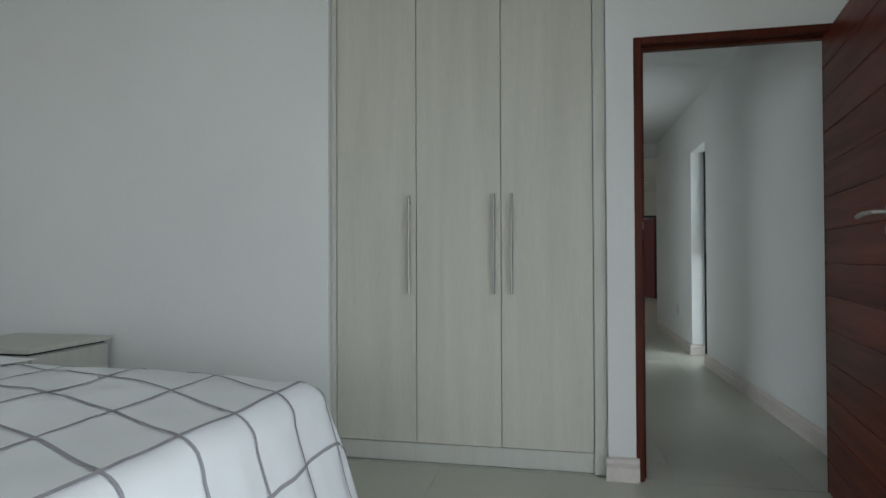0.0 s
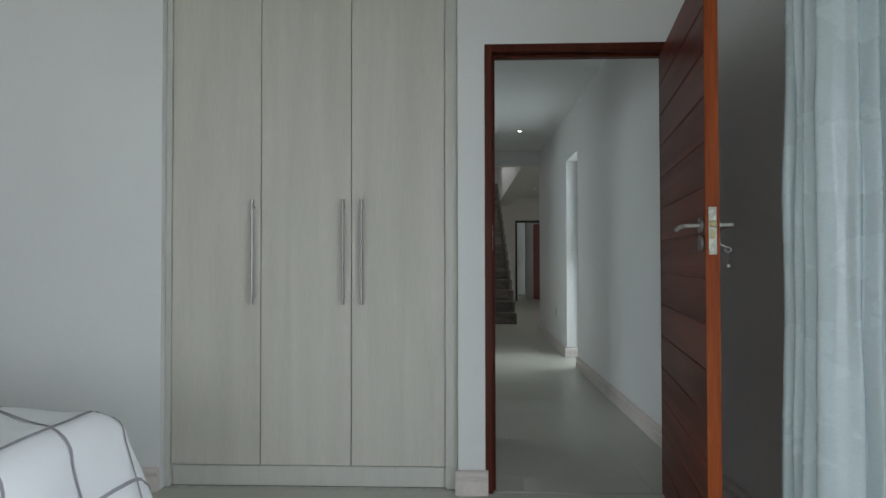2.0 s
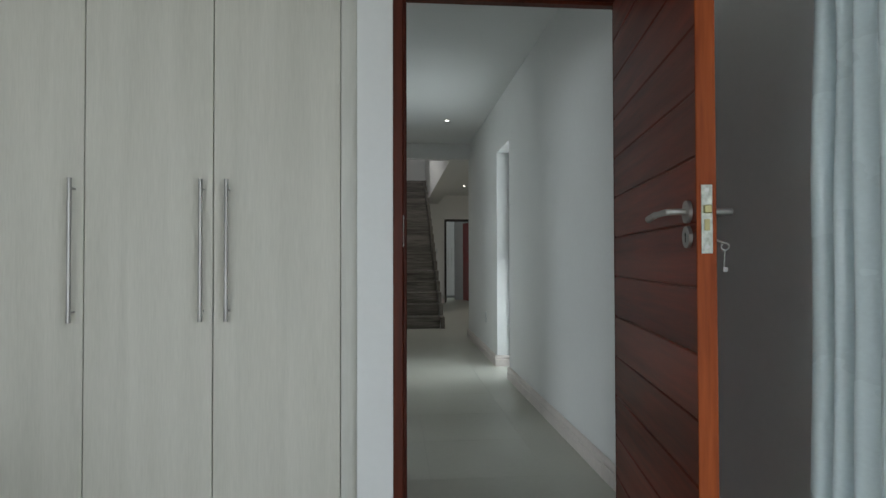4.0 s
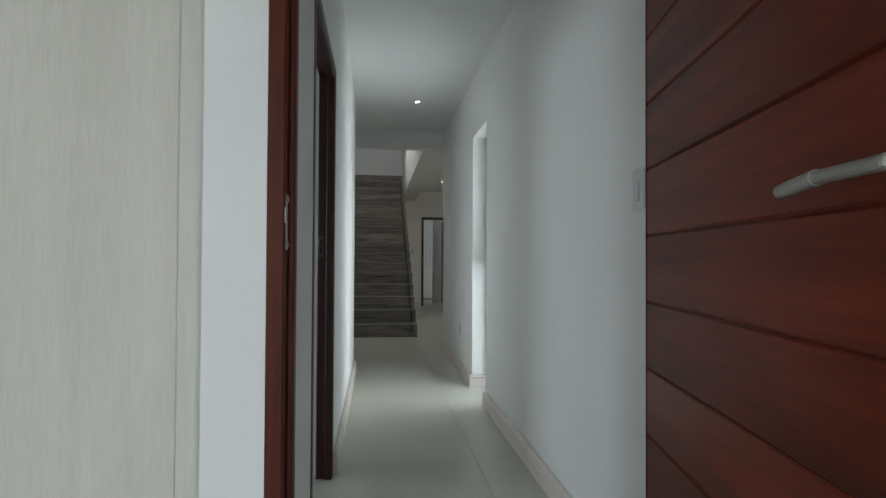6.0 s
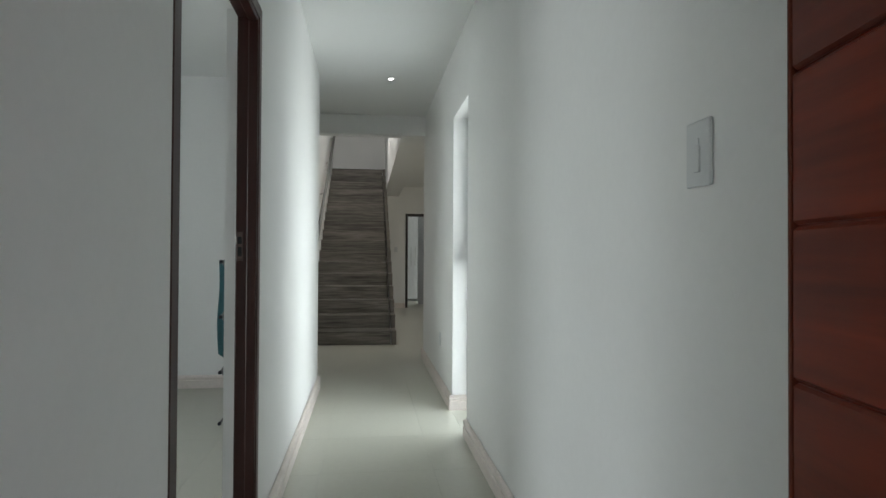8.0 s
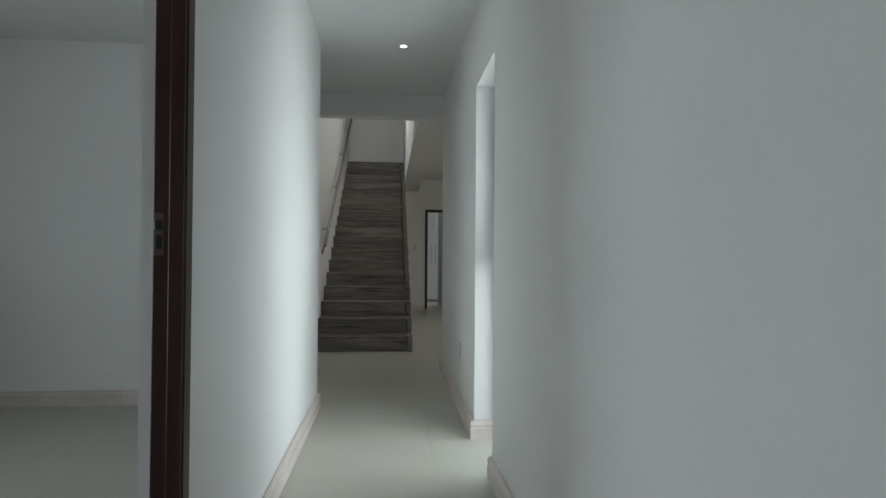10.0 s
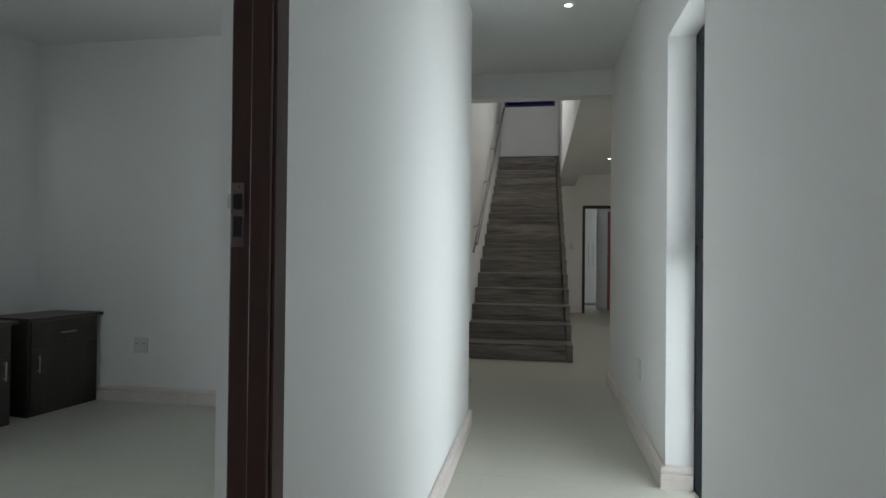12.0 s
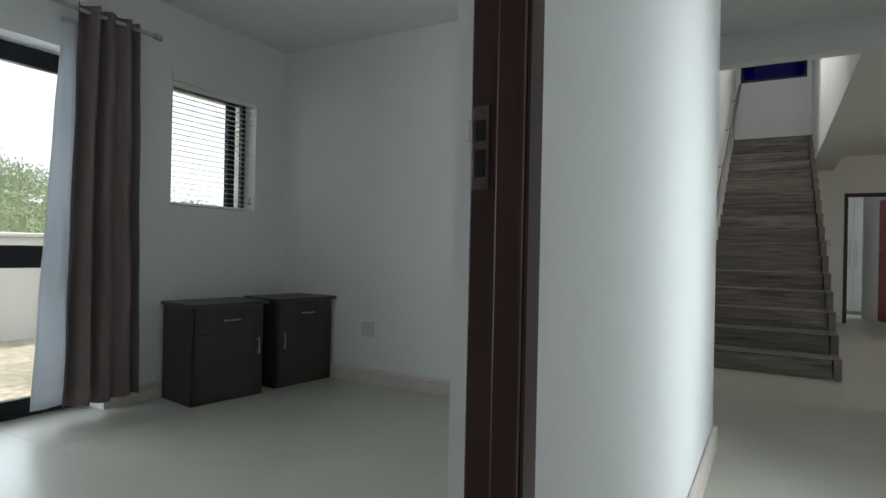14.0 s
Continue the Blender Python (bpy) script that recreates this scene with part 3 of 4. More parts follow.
bmesh.ops.recalc_face_normals(bm, faces=bm.faces)
duvet = part("duvet", bm, LINEN, bed, "white duvet cover", smooth=True)


def stripe(along, pos, width=0.0112):
    """A thin woven stripe lying on the cloth."""
    sb = B()
    n = 120
    row = []
    for k in range(n + 1):
        pts = []
        for w in (-width / 2, width / 2):
            s = S1 * k / n if along == "s" else pos + w
            t = pos + w + 0.36 * max(0.0, 1.98 - s) + 0.03 * math.sin(5 * s) if along == "s" else -T1 + 2 * T1 * k / n
            p = duvet_point(s, t)
            e = 0.004
            nn = (duvet_point(s + e, t) - duvet_point(s - e, t)).cross(duvet_point(s, t + e) - duvet_point(s, t - e))
            nn = nn.normalized() if nn.length else Vector((0, 0, 1))
            if nn.z < -0.2:
                nn = -nn
            pts.append(sb.verts.new(p + nn * 0.0035))
        row.append(pts)
    for k in range(n):
        sb.faces.new((row[k][0], row[k + 1][0], row[k + 1][1], row[k][1]))
    part("stripe", sb, STRIPE, duvet, smooth=True)


yc = (BY0 + BY1) / 2
for k in range(10):
    stripe("s", 0.357 + 0.2455 * k - yc)
for x in (-0.763 - 0.321 * 4, -0.763 - 0.321 * 3, -0.763 - 0.321 * 2, -0.763 - 0.321, -0.772, -0.517):
    stripe("t", x + 2.75)
bm = B()
box(bm, -2.74, BX - 0.06, BY0 + 0.06, BY1 - 0.06, 0.26, 0.55, 0.05, 3)
part("mattress", bm, LINEN, bed)
bm = B()
box(bm, -2.74, BX - 0.07, BY0 + 0.07, BY1 - 0.07, 0.08, 0.255, 0.01)
part("base", bm, LINEN, bed)
for x in (-2.65, BX - 0.16):
    for y in (BY0 + 0.16, BY1 - 0.16):
        bm = B()
        rod(bm, (x, y, 0), (x, y, 0.085), 0.03, 12)
        part("leg", bm, BLACK, bed)
bm = B()
NB = 24
g2 = []
for i in range(NB + 1):
    r_ = []
    for j in range(NB + 1):
        x = -2.70 + 0.74 * i / NB
        y = BY0 + 0.05 + (BY1 - BY0 - 0.03) * j / NB
        ez = min(1, 6 * min(i, NB - i) / NB) * min(1, 8 * min(j, NB - j) / NB)
        r_.append(bm.verts.new((x, y, 0.652 + 0.03 * ez ** 0.5 + 0.008 * noise.noise(Vector((x * 4, y * 4, 5))))))
    g2.append(r_)
for i in range(NB):
    for j in range(NB):
        bm.faces.new((g2[i][j], g2[i + 1][j], g2[i + 1][j + 1], g2[i][j + 1]))
part("folded_sheet", bm, LINEN, bed, "white turned-back sheet", smooth=True)
for i, (x, y) in enumerate(((-2.03, 1.98), (-2.14, 1.74), (-2.00, 1.65), (-2.06, 2.14))):
    bm = B()
    box(bm, x - 0.012, x + 0.012, y - 0.03, y + 0.03, 0.682, 0.688)
    part("stitch_mark", bm, STRIPE, bed)


# pale bedside cabinet between the bed and the wall
cab = thing("bedside_cabinet", (-2.66, 2.98, 0), "pale wood-grain bedside cabinet beside the bed", "bedside cabinet")
bm = B()
box(bm, -2.94, -2.36, 2.66, 3.165, 0.05, 0.592, 0.003)
part("body", bm, LAMINATE_TRIM, cab)
bm = B()
box(bm, -2.96, -2.335, 2.645, 3.168, 0.604, 0.628, 0.003)
part("top", bm, LAMINATE_TRIM, cab)
# black strip set into the gap under the top in place of its shade
bm = B()
box(bm, -2.93, -2.37, 2.67, 3.15, 0.590, 0.606)
part("shadow_gap", bm, KEYHOLE, cab)
bm = B()
box(bm, -2.359, -2.342, 2.67, 3.15, 0.07, 0.588, 0.002)
part("drawer_front", bm, LAMINATE_TRIM, cab)
for x in (-2.94, -2.44):
    for y in (2.8, 3.12):
        bm = B()
        rod(bm, (x, y, 0), (x, y, 0.052), 0.018, 12)
        part("foot", bm, BLACK, cab)


# ---- curtains ----
def curtain_mesh(bm, x, y0, y1, z0, z1, depth, folds, seed, power=1.0, taper=0.0, n=200, m=36):
    """A pleated curtain hanging in a plane of constant x from y0 to y1."""
    rnd = random.Random(seed)
    ph = [rnd.uniform(0, 6.28) for _ in range(6)]
    rows = []
    for k in range(m + 1):
        v = k / m
        row = []
        for i in range(n + 1):
            u = i / n
            w = u ** power + 0.018 * math.sin(3.1 * u * folds + ph[0] + 1.3 * v) * (1 - v * 0.5)
            wave = math.sin(2 * math.pi * folds * w + ph[1]) + 0.35 * math.sin(2 * math.pi * folds * 1.9 * w + ph[2] + 0.6 * v) * v
            amp = depth * (0.75 + 0.35 * math.sin(2.3 * u * folds + ph[3])) * (0.85 + 0.25 * v)
            y = y0 + (y1 - y0) * (u + (u - 0.5) * taper * v)
            bend = 0.012 * noise.noise(Vector((u * 6, v * 5, seed)))
            row.append(bm.verts.new((x + amp * wave + bend, y + 0.4 * bend, z1 + (z0 - z1) * v + 0.006 * math.sin(9 * u + ph[4]) * v)))
        rows.append(row)
    for k in range(m):
        for i in range(n):
            bm.faces.new((rows[k][i], rows[k + 1][i], rows[k + 1][i + 1], rows[k][i + 1]))


def thicken(ob, t):
    md = ob.modifiers.new("thickness", "SOLIDIFY")
    md.thickness, md.offset = t, 0


def curtain(name, label, mat, x, y0, y1, z0, z1, depth, folds, seed, **k):
    t = thing(name, (x, (y0 + y1) / 2, z0), label, "curtain")
    bm = B()
    curtain_mesh(bm, x, y0, y1, z0, z1, depth, folds, seed, **k)
    ob = part("cloth", bm, mat, t, smooth=True)
    thicken(ob, 0.004)
    return t


def smooth_line(points, steps):
    """Catmull-Rom through the points of a plan."""
    p = [Vector(points[0])] + [Vector(q) for q in points] + [Vector(points[-1])]
    out = []
    for i in range(1, len(p) - 2):
        for k in range(steps):
            t = k / steps
            a, b, c, d = p[i - 1], p[i], p[i + 1], p[i + 2]
            out.append(0.5 * ((2 * b) + (c - a) * t + (2 * a - 5 * b + 4 * c - d) * t * t + (3 * b - a - 3 * c + d) * t ** 3))
    return out + [p[-2]]


# gathered pleats at the far end, then a broad face turned to the window
aq = thing("bedroom_curtain", (1.4, 1.95, 0.02), "pale aqua satin curtain gathered aside at the window", "curtain")
plan = smooth_line([(1.37, 2.235), (1.30, 2.22), (1.283, 2.19), (1.325, 2.172), (1.28, 2.148), (1.322, 2.124), (1.274, 2.098), (1.302, 2.066), (1.266, 2.035), (1.295, 2.005),
                    (1.33, 1.992), (1.352, 1.972), (1.375, 1.984), (1.396, 1.948), (1.42, 1.968), (1.447, 1.93), (1.475, 1.945), (1.50, 1.90), (1.46, 1.85), (1.52, 1.80), (1.47, 1.74), (1.52, 1.68), (1.48, 1.60)], 9)
bm = B()
rows = []
M = 60
for k in range(M + 1):
    v = k / M
    row = []
    for i, q in enumerate(plan):
        u = i / len(plan)
        wob = 0.015 * noise.noise(Vector((u * 9, v * 7, 3.0))) + 0.004 * noise.noise(Vector((u * 14, v * 9, 8.0)))
        g = 1 + 0.16 * v * v
        row.append(bm.verts.new((1.425 + (q.x - 1.42) * g * 0.72 + wob, 2.0 + (q.y - 2.0) * g + 0.6 * wob, 2.5 - 2.48 * v)))
    rows.append(row)
for k in range(M):
    for i in range(len(plan) - 1):
        bm.faces.new((rows[k][i], rows[k + 1][i], rows[k + 1][i + 1], rows[k][i + 1]))
thicken(part("cloth", bm, AQUA, aq, smooth=True), 0.004)
bm = B()
rod(bm, (1.42, -1.9, 2.47), (1.42, 2.34, 2.47), 0.014, 16)
pole = tagged(part("curtain_pole", bm, STEEL), "steel curtain pole above the bedroom window", "curtain pole")
for y in (-1.8, 2.28):
    bm = B()
    rod(bm, (1.42, y, 2.47), (1.565, y, 2.47), 0.008, 10)
    part("bracket", bm, STEEL, pole)

tp = curtain("room_curtain", "taupe-grey linen curtain with eyelets beside the patio door", TAUPE, R2X + 0.13, 6.175, 6.55, 0.085, 2.44, 0.05, 3.6, 9, taper=0.26)
bm = B()
curtain_mesh(bm, R2X + 0.085, 6.115, 6.30, 0.10, 2.34, 0.02, 2.5, 3, taper=1.3)
li = part("lining", bm, LINING, tp, "white curtain lining at the leading edge", smooth=True)
thicken(li, 0.002)
bm = B()
rod(bm, (R2X + 0.13, 4.0, 2.40), (R2X + 0.13, 6.66, 2.40), 0.013, 16)
pole2 = tagged(part("curtain_pole", bm, DULL_STEEL), "dull steel curtain pole above the patio door", "curtain pole")
bm = B()
rod(bm, (R2X + 0.13, 6.66, 2.40), (R2X + 0.13, 6.706, 2.40), 0.021, 16)
part("finial", bm, DULL_STEEL, pole2)
bm = B()
rod(bm, (R2X, 6.40, 2.40), (R2X + 0.13, 6.40, 2.40), 0.008, 12)
part("bracket", bm, DULL_STEEL, pole2)

# ---- windows and patio door ----
def framed(name, label, category, x, y0, y1, z0, z1, bars=(), rails=(), w=0.045, d=0.05, mat=None, pane=None):
    """An aluminium frame in a plane of constant x with uprights at bars and rails at heights."""
    t = thing(name, (x, (y0 + y1) / 2, z0), label, category, kind="structure")
    mat, pane = mat or BLACK, pane or GLASS
    for nm, a in (("upright", (y0, y0 + w, z0, z1)), ("upright", (y1 - w, y1, z0, z1)), ("rail", (y0 + w, y1 - w, z0, z0 + w)), ("rail", (y0 + w, y1 - w, z1 - w, z1))):
        bm = B()
        box(bm, x - d / 2, x + d / 2, *a, 0.002)
        part(nm, bm, mat, t)
    for b0, b1 in bars:
        bm = B()
        box(bm, x - d / 2 + 0.002, x + d / 2 - 0.002, b0, b1, z0 + w, z1 - w, 0.002)
        part("upright", bm, mat, t)
    for r0, r1 in rails:
        bm = B()
        box(bm, x - d / 2 + 0.004, x + d / 2 - 0.004, y0 + w, y1 - w, r0, r1, 0.002)
        part("rail", bm, mat, t)
    bm = B()
    box(bm, x - 0.003, x + 0.003, y0 + w * 0.8, y1 - w * 0.8, z0 + w * 0.8, z1 - w * 0.8)
    ob = part("pane", bm, pane, t)
    ob.visible_shadow = False
    return t


framed("window_corridor", "black aluminium floor-length corridor window", "window", 1.695, WINA, WINB, 0.0, 2.185, rails=((1.08, 1.165),), w=0.022)
sash = thing("window_sash", (1.675, 6.67, 1.165), "black aluminium opening sash of the corridor window", "window sash", kind="structure")
for nm, a in (("upright", (WINA + 0.022, WINA + 0.055, 1.166, 2.162)), ("upright", (WINB - 0.055, WINB - 0.022, 1.166, 2.162)), ("rail", (WINA + 0.055, WINB - 0.055, 1.166, 1.20)), ("rail", (WINA + 0.055, WINB - 0.055, 2.128, 2.162))):
    bm = B()
    box(bm, 1.668, 1.7, *a, 0.002)
    part(nm, bm, BLACK, sash)
framed("window_bedroom", "black aluminium bedroom window", "window", 1.70, -1.5, 1.95, 0.0, 2.25, bars=((0.2, 0.26),), w=0.05)
framed("patio_door", "black aluminium sliding patio door", "patio door", R2X - 0.22, 4.0, PDY, 0.0, PDZ, bars=((5.2, 5.28),), rails=((0.886, 1.02),), w=0.11)
framed("window_room", "small black aluminium window behind a white blind", "window", R2X - 0.15, RWA, RWB, RWZ0, RWZ1, bars=((RWB - 0.165, RWB - 0.10),), w=0.018)
win = thing("window_stair", (0.7, FY + 0.05, 4.07), "dark blue tinted window high over the stairs", "window", kind="structure")
for nm, a in (("rail", (0.22, 1.21, 4.07, 4.12)), ("rail", (0.22, 1.21, 4.70, 4.75)), ("upright", (0.22, 0.265, 4.12, 4.70)), ("upright", (1.165, 1.21, 4.12, 4.70))):
    bm = B()
    box(bm, a[0], a[1], FY + 0.02, FY + 0.07, a[2], a[3], 0.002)
    part(nm, bm, BLACK, win)
bm = B()
box(bm, 0.26, 1.17, FY + 0.042, FY + 0.048, 4.11, 4.71)
part("pane", bm, BLUEGLASS, win).visible_shadow = False

# venetian blind
bl = thing("venetian_blind", (R2X - 0.02, (RWA + RWB) / 2, RWZ0), "white venetian blind with open slats over a small window", "blind")
bm = B()
box(bm, R2X - 0.045, R2X - 0.012, RWA + 0.005, RWB - 0.005, RWZ1 - 0.035, RWZ1 - 0.002, 0.002)
part("headrail", bm, BLIND, bl)
bm = B()
box(bm, R2X + 0.001, R2X + 0.012, RWA - 0.01, RWB + 0.01, RWZ1 - 0.005, RWZ1 + 0.068, 0.002)
part("valance", bm, WALL, bl, "wall-coloured valance board")
bm = B()
box(bm, -0.0115, 0.0115, RWA + 0.008, RWB - 0.008, -0.0011, 0.0011)
slat_mesh = mesh_of("slat", bm, BLIND)
for i in range(21):
    ob = new("slat", slat_mesh)
    ob.parent = bl
    ob.matrix_parent_inverse = BASES[bl.name].inverted()
    ob.matrix_basis = pose(R2X - 0.028, 0, RWZ0 + 0.049 + 0.038 * i, 0, 3, 0)
bm = B()
box(bm, R2X - 0.041, R2X - 0.016, RWA + 0.006, RWB - 0.006, RWZ0 + 0.007, RWZ0 + 0.022, 0.003)
part("bottom_rail", bm, BLIND, bl)
for y in (RWA + 0.18, RWB - 0.14):
    bm = B()
    rod(bm, (R2X - 0.014, y, RWZ0 + 0.015), (R2X - 0.014, y, RWZ1 - 0.03), 0.0012, 6)
    part("cord", bm, BLIND, bl)
bm = B()
for dy, dz in ((0, 0), (0.012, 0.03), (0.022, 0.0)):
    rod(bm, (R2X - 0.006, RWB - 0.06 + dy, RWZ0 + 0.055 + dz), (R2X - 0.006, RWB - 0.06 + dy, RWZ0 + 0.075 + dz), 0.006, 8, 0.003)
part("cord_tassels", bm, BLACK, bl)

# ---- nightstands ----
def nightstand(flip):
    """Dark bedside unit, front towards +x, 0.53 wide along y, 0.395 deep; the drawer above one door."""
    t = thing("nightstand", (0, 0, 0), "dark brown wood-grain nightstand with one drawer and one door", "nightstand", group="dark nightstands along the wall")
    BASES[t.name] = Matrix.Identity(4)
    W, D, Z = 0.53, 0.395, 0.66
    bm = B()
    box(bm, -D, -0.018, 0.0, W, 0.0, Z - 0.022, 0.001)
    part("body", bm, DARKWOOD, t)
    bm = B()
    box(bm, -D - 0.005, 0.022, -0.02, W + 0.02, Z - 0.022, Z, 0.002)
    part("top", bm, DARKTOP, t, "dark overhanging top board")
    bm = B()
    box(bm, -0.017, 0.0, 0.014, W - 0.014, Z - 0.20, Z - 0.026, 0.0015)
    dr = part("drawer_front", bm, DARKWOOD, t)
    bm = B()
    rod(bm, (0.022, W / 2 - 0.06, Z - 0.115), (0.022, W / 2 + 0.06, Z - 0.115), 0.005, 12)
    rod(bm, (-0.001, W / 2 - 0.045, Z - 0.115), (0.022, W / 2 - 0.045, Z - 0.115), 0.004, 8)
    rod(bm, (-0.001, W / 2 + 0.045, Z - 0.115), (0.022, W / 2 + 0.045, Z - 0.115), 0.004, 8)
    part("handle", bm, STEEL, dr, "thin steel bar handle")
    bm = B()
    box(bm, -0.017, 0.0, 0.014, W - 0.014, 0.03, Z - 0.205, 0.0015)
    dd = part("door", bm, DARKWOOD, t)
    hy = 0.055 if flip else W - 0.055
    bm = B()
    rod(bm, (0.022, hy, Z - 0.37), (0.022, hy, Z - 0.25), 0.005, 12)
    rod(bm, (-0.001, hy, Z - 0.355), (0.022, hy, Z - 0.355), 0.004, 8)
    rod(bm, (-0.001, hy, Z - 0.265), (0.022, hy, Z - 0.265), 0.004, 8)
    part("handle", bm, STEEL, dd, "thin steel bar handle")
    return t


nightstand(False).matrix_basis = pose(-2.455, 6.755, 0, 0, 0, -9)
nightstand(True).matrix_basis = pose(-2.39, 7.42, 0, 0, 0, -8)


# ---- plates on the walls ----
def plate(name, label, category, centre, normal, w, h, details):
    """A wall plate facing along normal 'x-', 'y-'; details add rocker or socket pieces as (du, dv, w, h, depth, material, name)."""
    t = thing(name, centre, label, category)
    cx, cy, cz = centre

    def slab(nm, du, dv, ww, hh, d0, d1, mat, bev, parent):
        bm = B()
        if normal == "x-":
            box(bm, cx - d1, cx - d0, cy + du - ww / 2, cy + du + ww / 2, cz + dv - hh / 2, cz + dv + hh / 2, bev)
        else:
            box(bm, cx + du - ww / 2, cx + du + ww / 2, cy - d1, cy - d0, cz + dv - hh / 2, cz + dv + hh / 2, bev)
        return part(nm, bm, mat, parent)
    slab("plate", 0, 0, w, h, 0.0, 0.009, PLASTIC, 0.003, t)
    for du, dv, ww, hh, dep, mat, nm in details:
        slab(nm, du, dv, ww, hh, 0.009, 0.009 + dep, mat, min(0.0012, dep * 0.4), t)
    return t


plate("light_switch", "white plastic light switch plate on the corridor wall", "light switch", (WR, 3.752, 1.343), "x-", 0.082, 0.128, ((0, -0.012, 0.022, 0.05, 0.004, PLASTIC, "rocker"), (0, 0.022, 0.014, 0.014, 0.002, PLASTIC, "dimmer")))
plate("wall_socket", "white plastic blank plate low on the corridor wall", "wall plate", (WR, 7.745, 0.43), "x-", 0.075, 0.12, ((0, 0, 0.05, 0.09, 0.002, PLASTIC, "cover"),))
plate("wall_socket", "white double power socket low on the room wall", "power socket", (-1.985, R2Y, 0.417), "y-", 0.115, 0.115,
      ((-0.027, 0.01, 0.028, 0.028, 0.002, PLASTIC, "outlet"), (0.027, 0.01, 0.028, 0.028, 0.002, PLASTIC, "outlet"),
       (-0.034, 0.012, 0.006, 0.008, 0.0032, KEYHOLE, "pin_hole"), (-0.020, 0.012, 0.006, 0.008, 0.0032, KEYHOLE, "pin_hole"),
       (0.020, 0.012, 0.006, 0.008, 0.0032, KEYHOLE, "pin_hole"), (0.034, 0.012, 0.006, 0.008, 0.0032, KEYHOLE, "pin_hole"), (0, -0.038, 0.05, 0.014, 0.003, PLASTIC, "rocker")))
plate("light_switch", "white switch plate on the far hall wall", "light switch", (1.545, FY, 1.30), "y-", 0.075, 0.115, ((0, 0, 0.03, 0.05, 0.004, PLASTIC, "rocker"),))


# ---- ceiling downlights ----
def downlight(x, y):
    t = thing("downlight", (x, y, H), "small round recessed ceiling downlight, lit", "downlight", group="recessed downlights")
    bm = B()
    seg = 28
    ring = [[], [], []]
    for i in range(seg):
        a = 2 * math.pi * i / seg
        for k, (r, z) in enumerate(((0.036, H - 0.001), (0.032, H - 0.005), (0.021, H - 0.003))):
            ring[k].append(bm.verts.new((x + r * math.cos(a), y + r * math.sin(a), z)))
    for k in range(2):
        for i in range(seg):
            bm.faces.new((ring[k][i], ring[k][(i + 1) % seg], ring[k + 1][(i + 1) % seg], ring[k + 1][i]))
    part("trim_ring", bm, WHITE, t)
    bm = B()
    rod(bm, (x, y, H - 0.0035), (x, y, H - 0.0015), 0.021, 24)
    part("lamp", bm, GLOW, t, "glowing lamp face")


downlight(1.10, 7.80)
downlight(2.04, 13.79)

# ---- stairs ----
NR, RISE, RUN, SY = 17, 0.177, 0.31, 10.30
stairs = thing("staircase", (0.7, SY, 0), "straight staircase clad in weathered grey wood-look planks", "staircase", kind="structure")
TX1 = 1.215
prof = [(SY + 0.012, 0.0)]
for i in range(NR):
    prof += [(SY + 0.012 + RUN * i, RISE * (i + 1) - 0.0145), (SY + 0.012 + RUN * (i + 1) if i < NR - 1 else FY, RISE * (i + 1) - 0.0145)]
prof += [(FY, 0.0)]
bm = B()
prism(bm, prof, "x", SX0 + 0.001, TX1 - 0.002)
part("core", bm, WALL, stairs, "plastered stair body")
bm = B()
box(bm, SX0 + 0.002, TX1, -0.006, 0.006, -RISE / 2 + 0.0075, RISE / 2 - 0.0075, 0.001)
riser_mesh = mesh_of("riser", bm, STAIR)
bm = B()
box(bm, SX0 + 0.002, TX1 + 0.012, -0.010, RUN + 0.004, -0.007, 0.007, 0.003)
tread_mesh = mesh_of("tread", bm, STAIR)
for i in range(NR):
    for nm, me, loc in (("riser", riser_mesh, (0, SY + 0.005 + RUN * i, RISE * (i + 0.5) - 0.007)), ("tread", tread_mesh, (0, SY + RUN * i, RISE * (i + 1) - 0.007))):
        ob = new(nm, me)
        ob.parent = stairs
        ob.matrix_parent_inverse = BASES[stairs.name].inverted()
        ob.location = loc
# stepped side trim
for i in range(NR):
    bm = B()
    y = SY - 0.026 + RUN * i
    box(bm, TX1 + 0.013, TX1 + 0.072, y, y + RUN + 0.008, max(0.0, RISE * i - 0.10), RISE * (i + 1) + 0.004, 0.003)
    part("side_trim", bm, STAIR_TRIM, stairs)
# wall under the flight
bm = B()
prism(bm, [(SY + 0.03, 0.0), (FY, 0.0), (FY, NR * RISE - 0.3), (SY + 0.03, 0.02)], "x", TX1, TX1 + 0.06)
part("side_wall", bm, WALL, stairs)

# wall-mounted handrail
rail = thing("handrail", (SX0 + 0.06, 11.0, 1.0), "slim steel handrail on the stairwell wall", "handrail")
slope = RISE / RUN
x0 = SX0 + 0.085


def rail_z(y):
    return RISE + (y - SY) * slope + 0.92


bm = B()
rod(bm, (x0, SY + 0.25, rail_z(SY + 0.25)), (x0, 15.3, rail_z(15.3)), 0.019, 14)
part("tube", bm, RAIL, rail)
# thin bar added for the shadow line below the rail
bm = B()
rod(bm, (x0 - 0.03, SY + 0.25, rail_z(SY + 0.25) - 0.09), (x0 - 0.03, 15.3, rail_z(15.3) - 0.09), 0.012, 10)
part("lower_tube", bm, RAIL, rail)
for y in (11.0, 12.2, 13.4, 14.6):
    bm = B()
    rod(bm, (SX0, y, rail_z(y) - 0.05), (x0, y, rail_z(y) - 0.012), 0.008, 10)
    ball(bm, (x0, y, rail_z(y) - 0.02), 0.014, 10)
    part("bracket", bm, STEEL, rail)

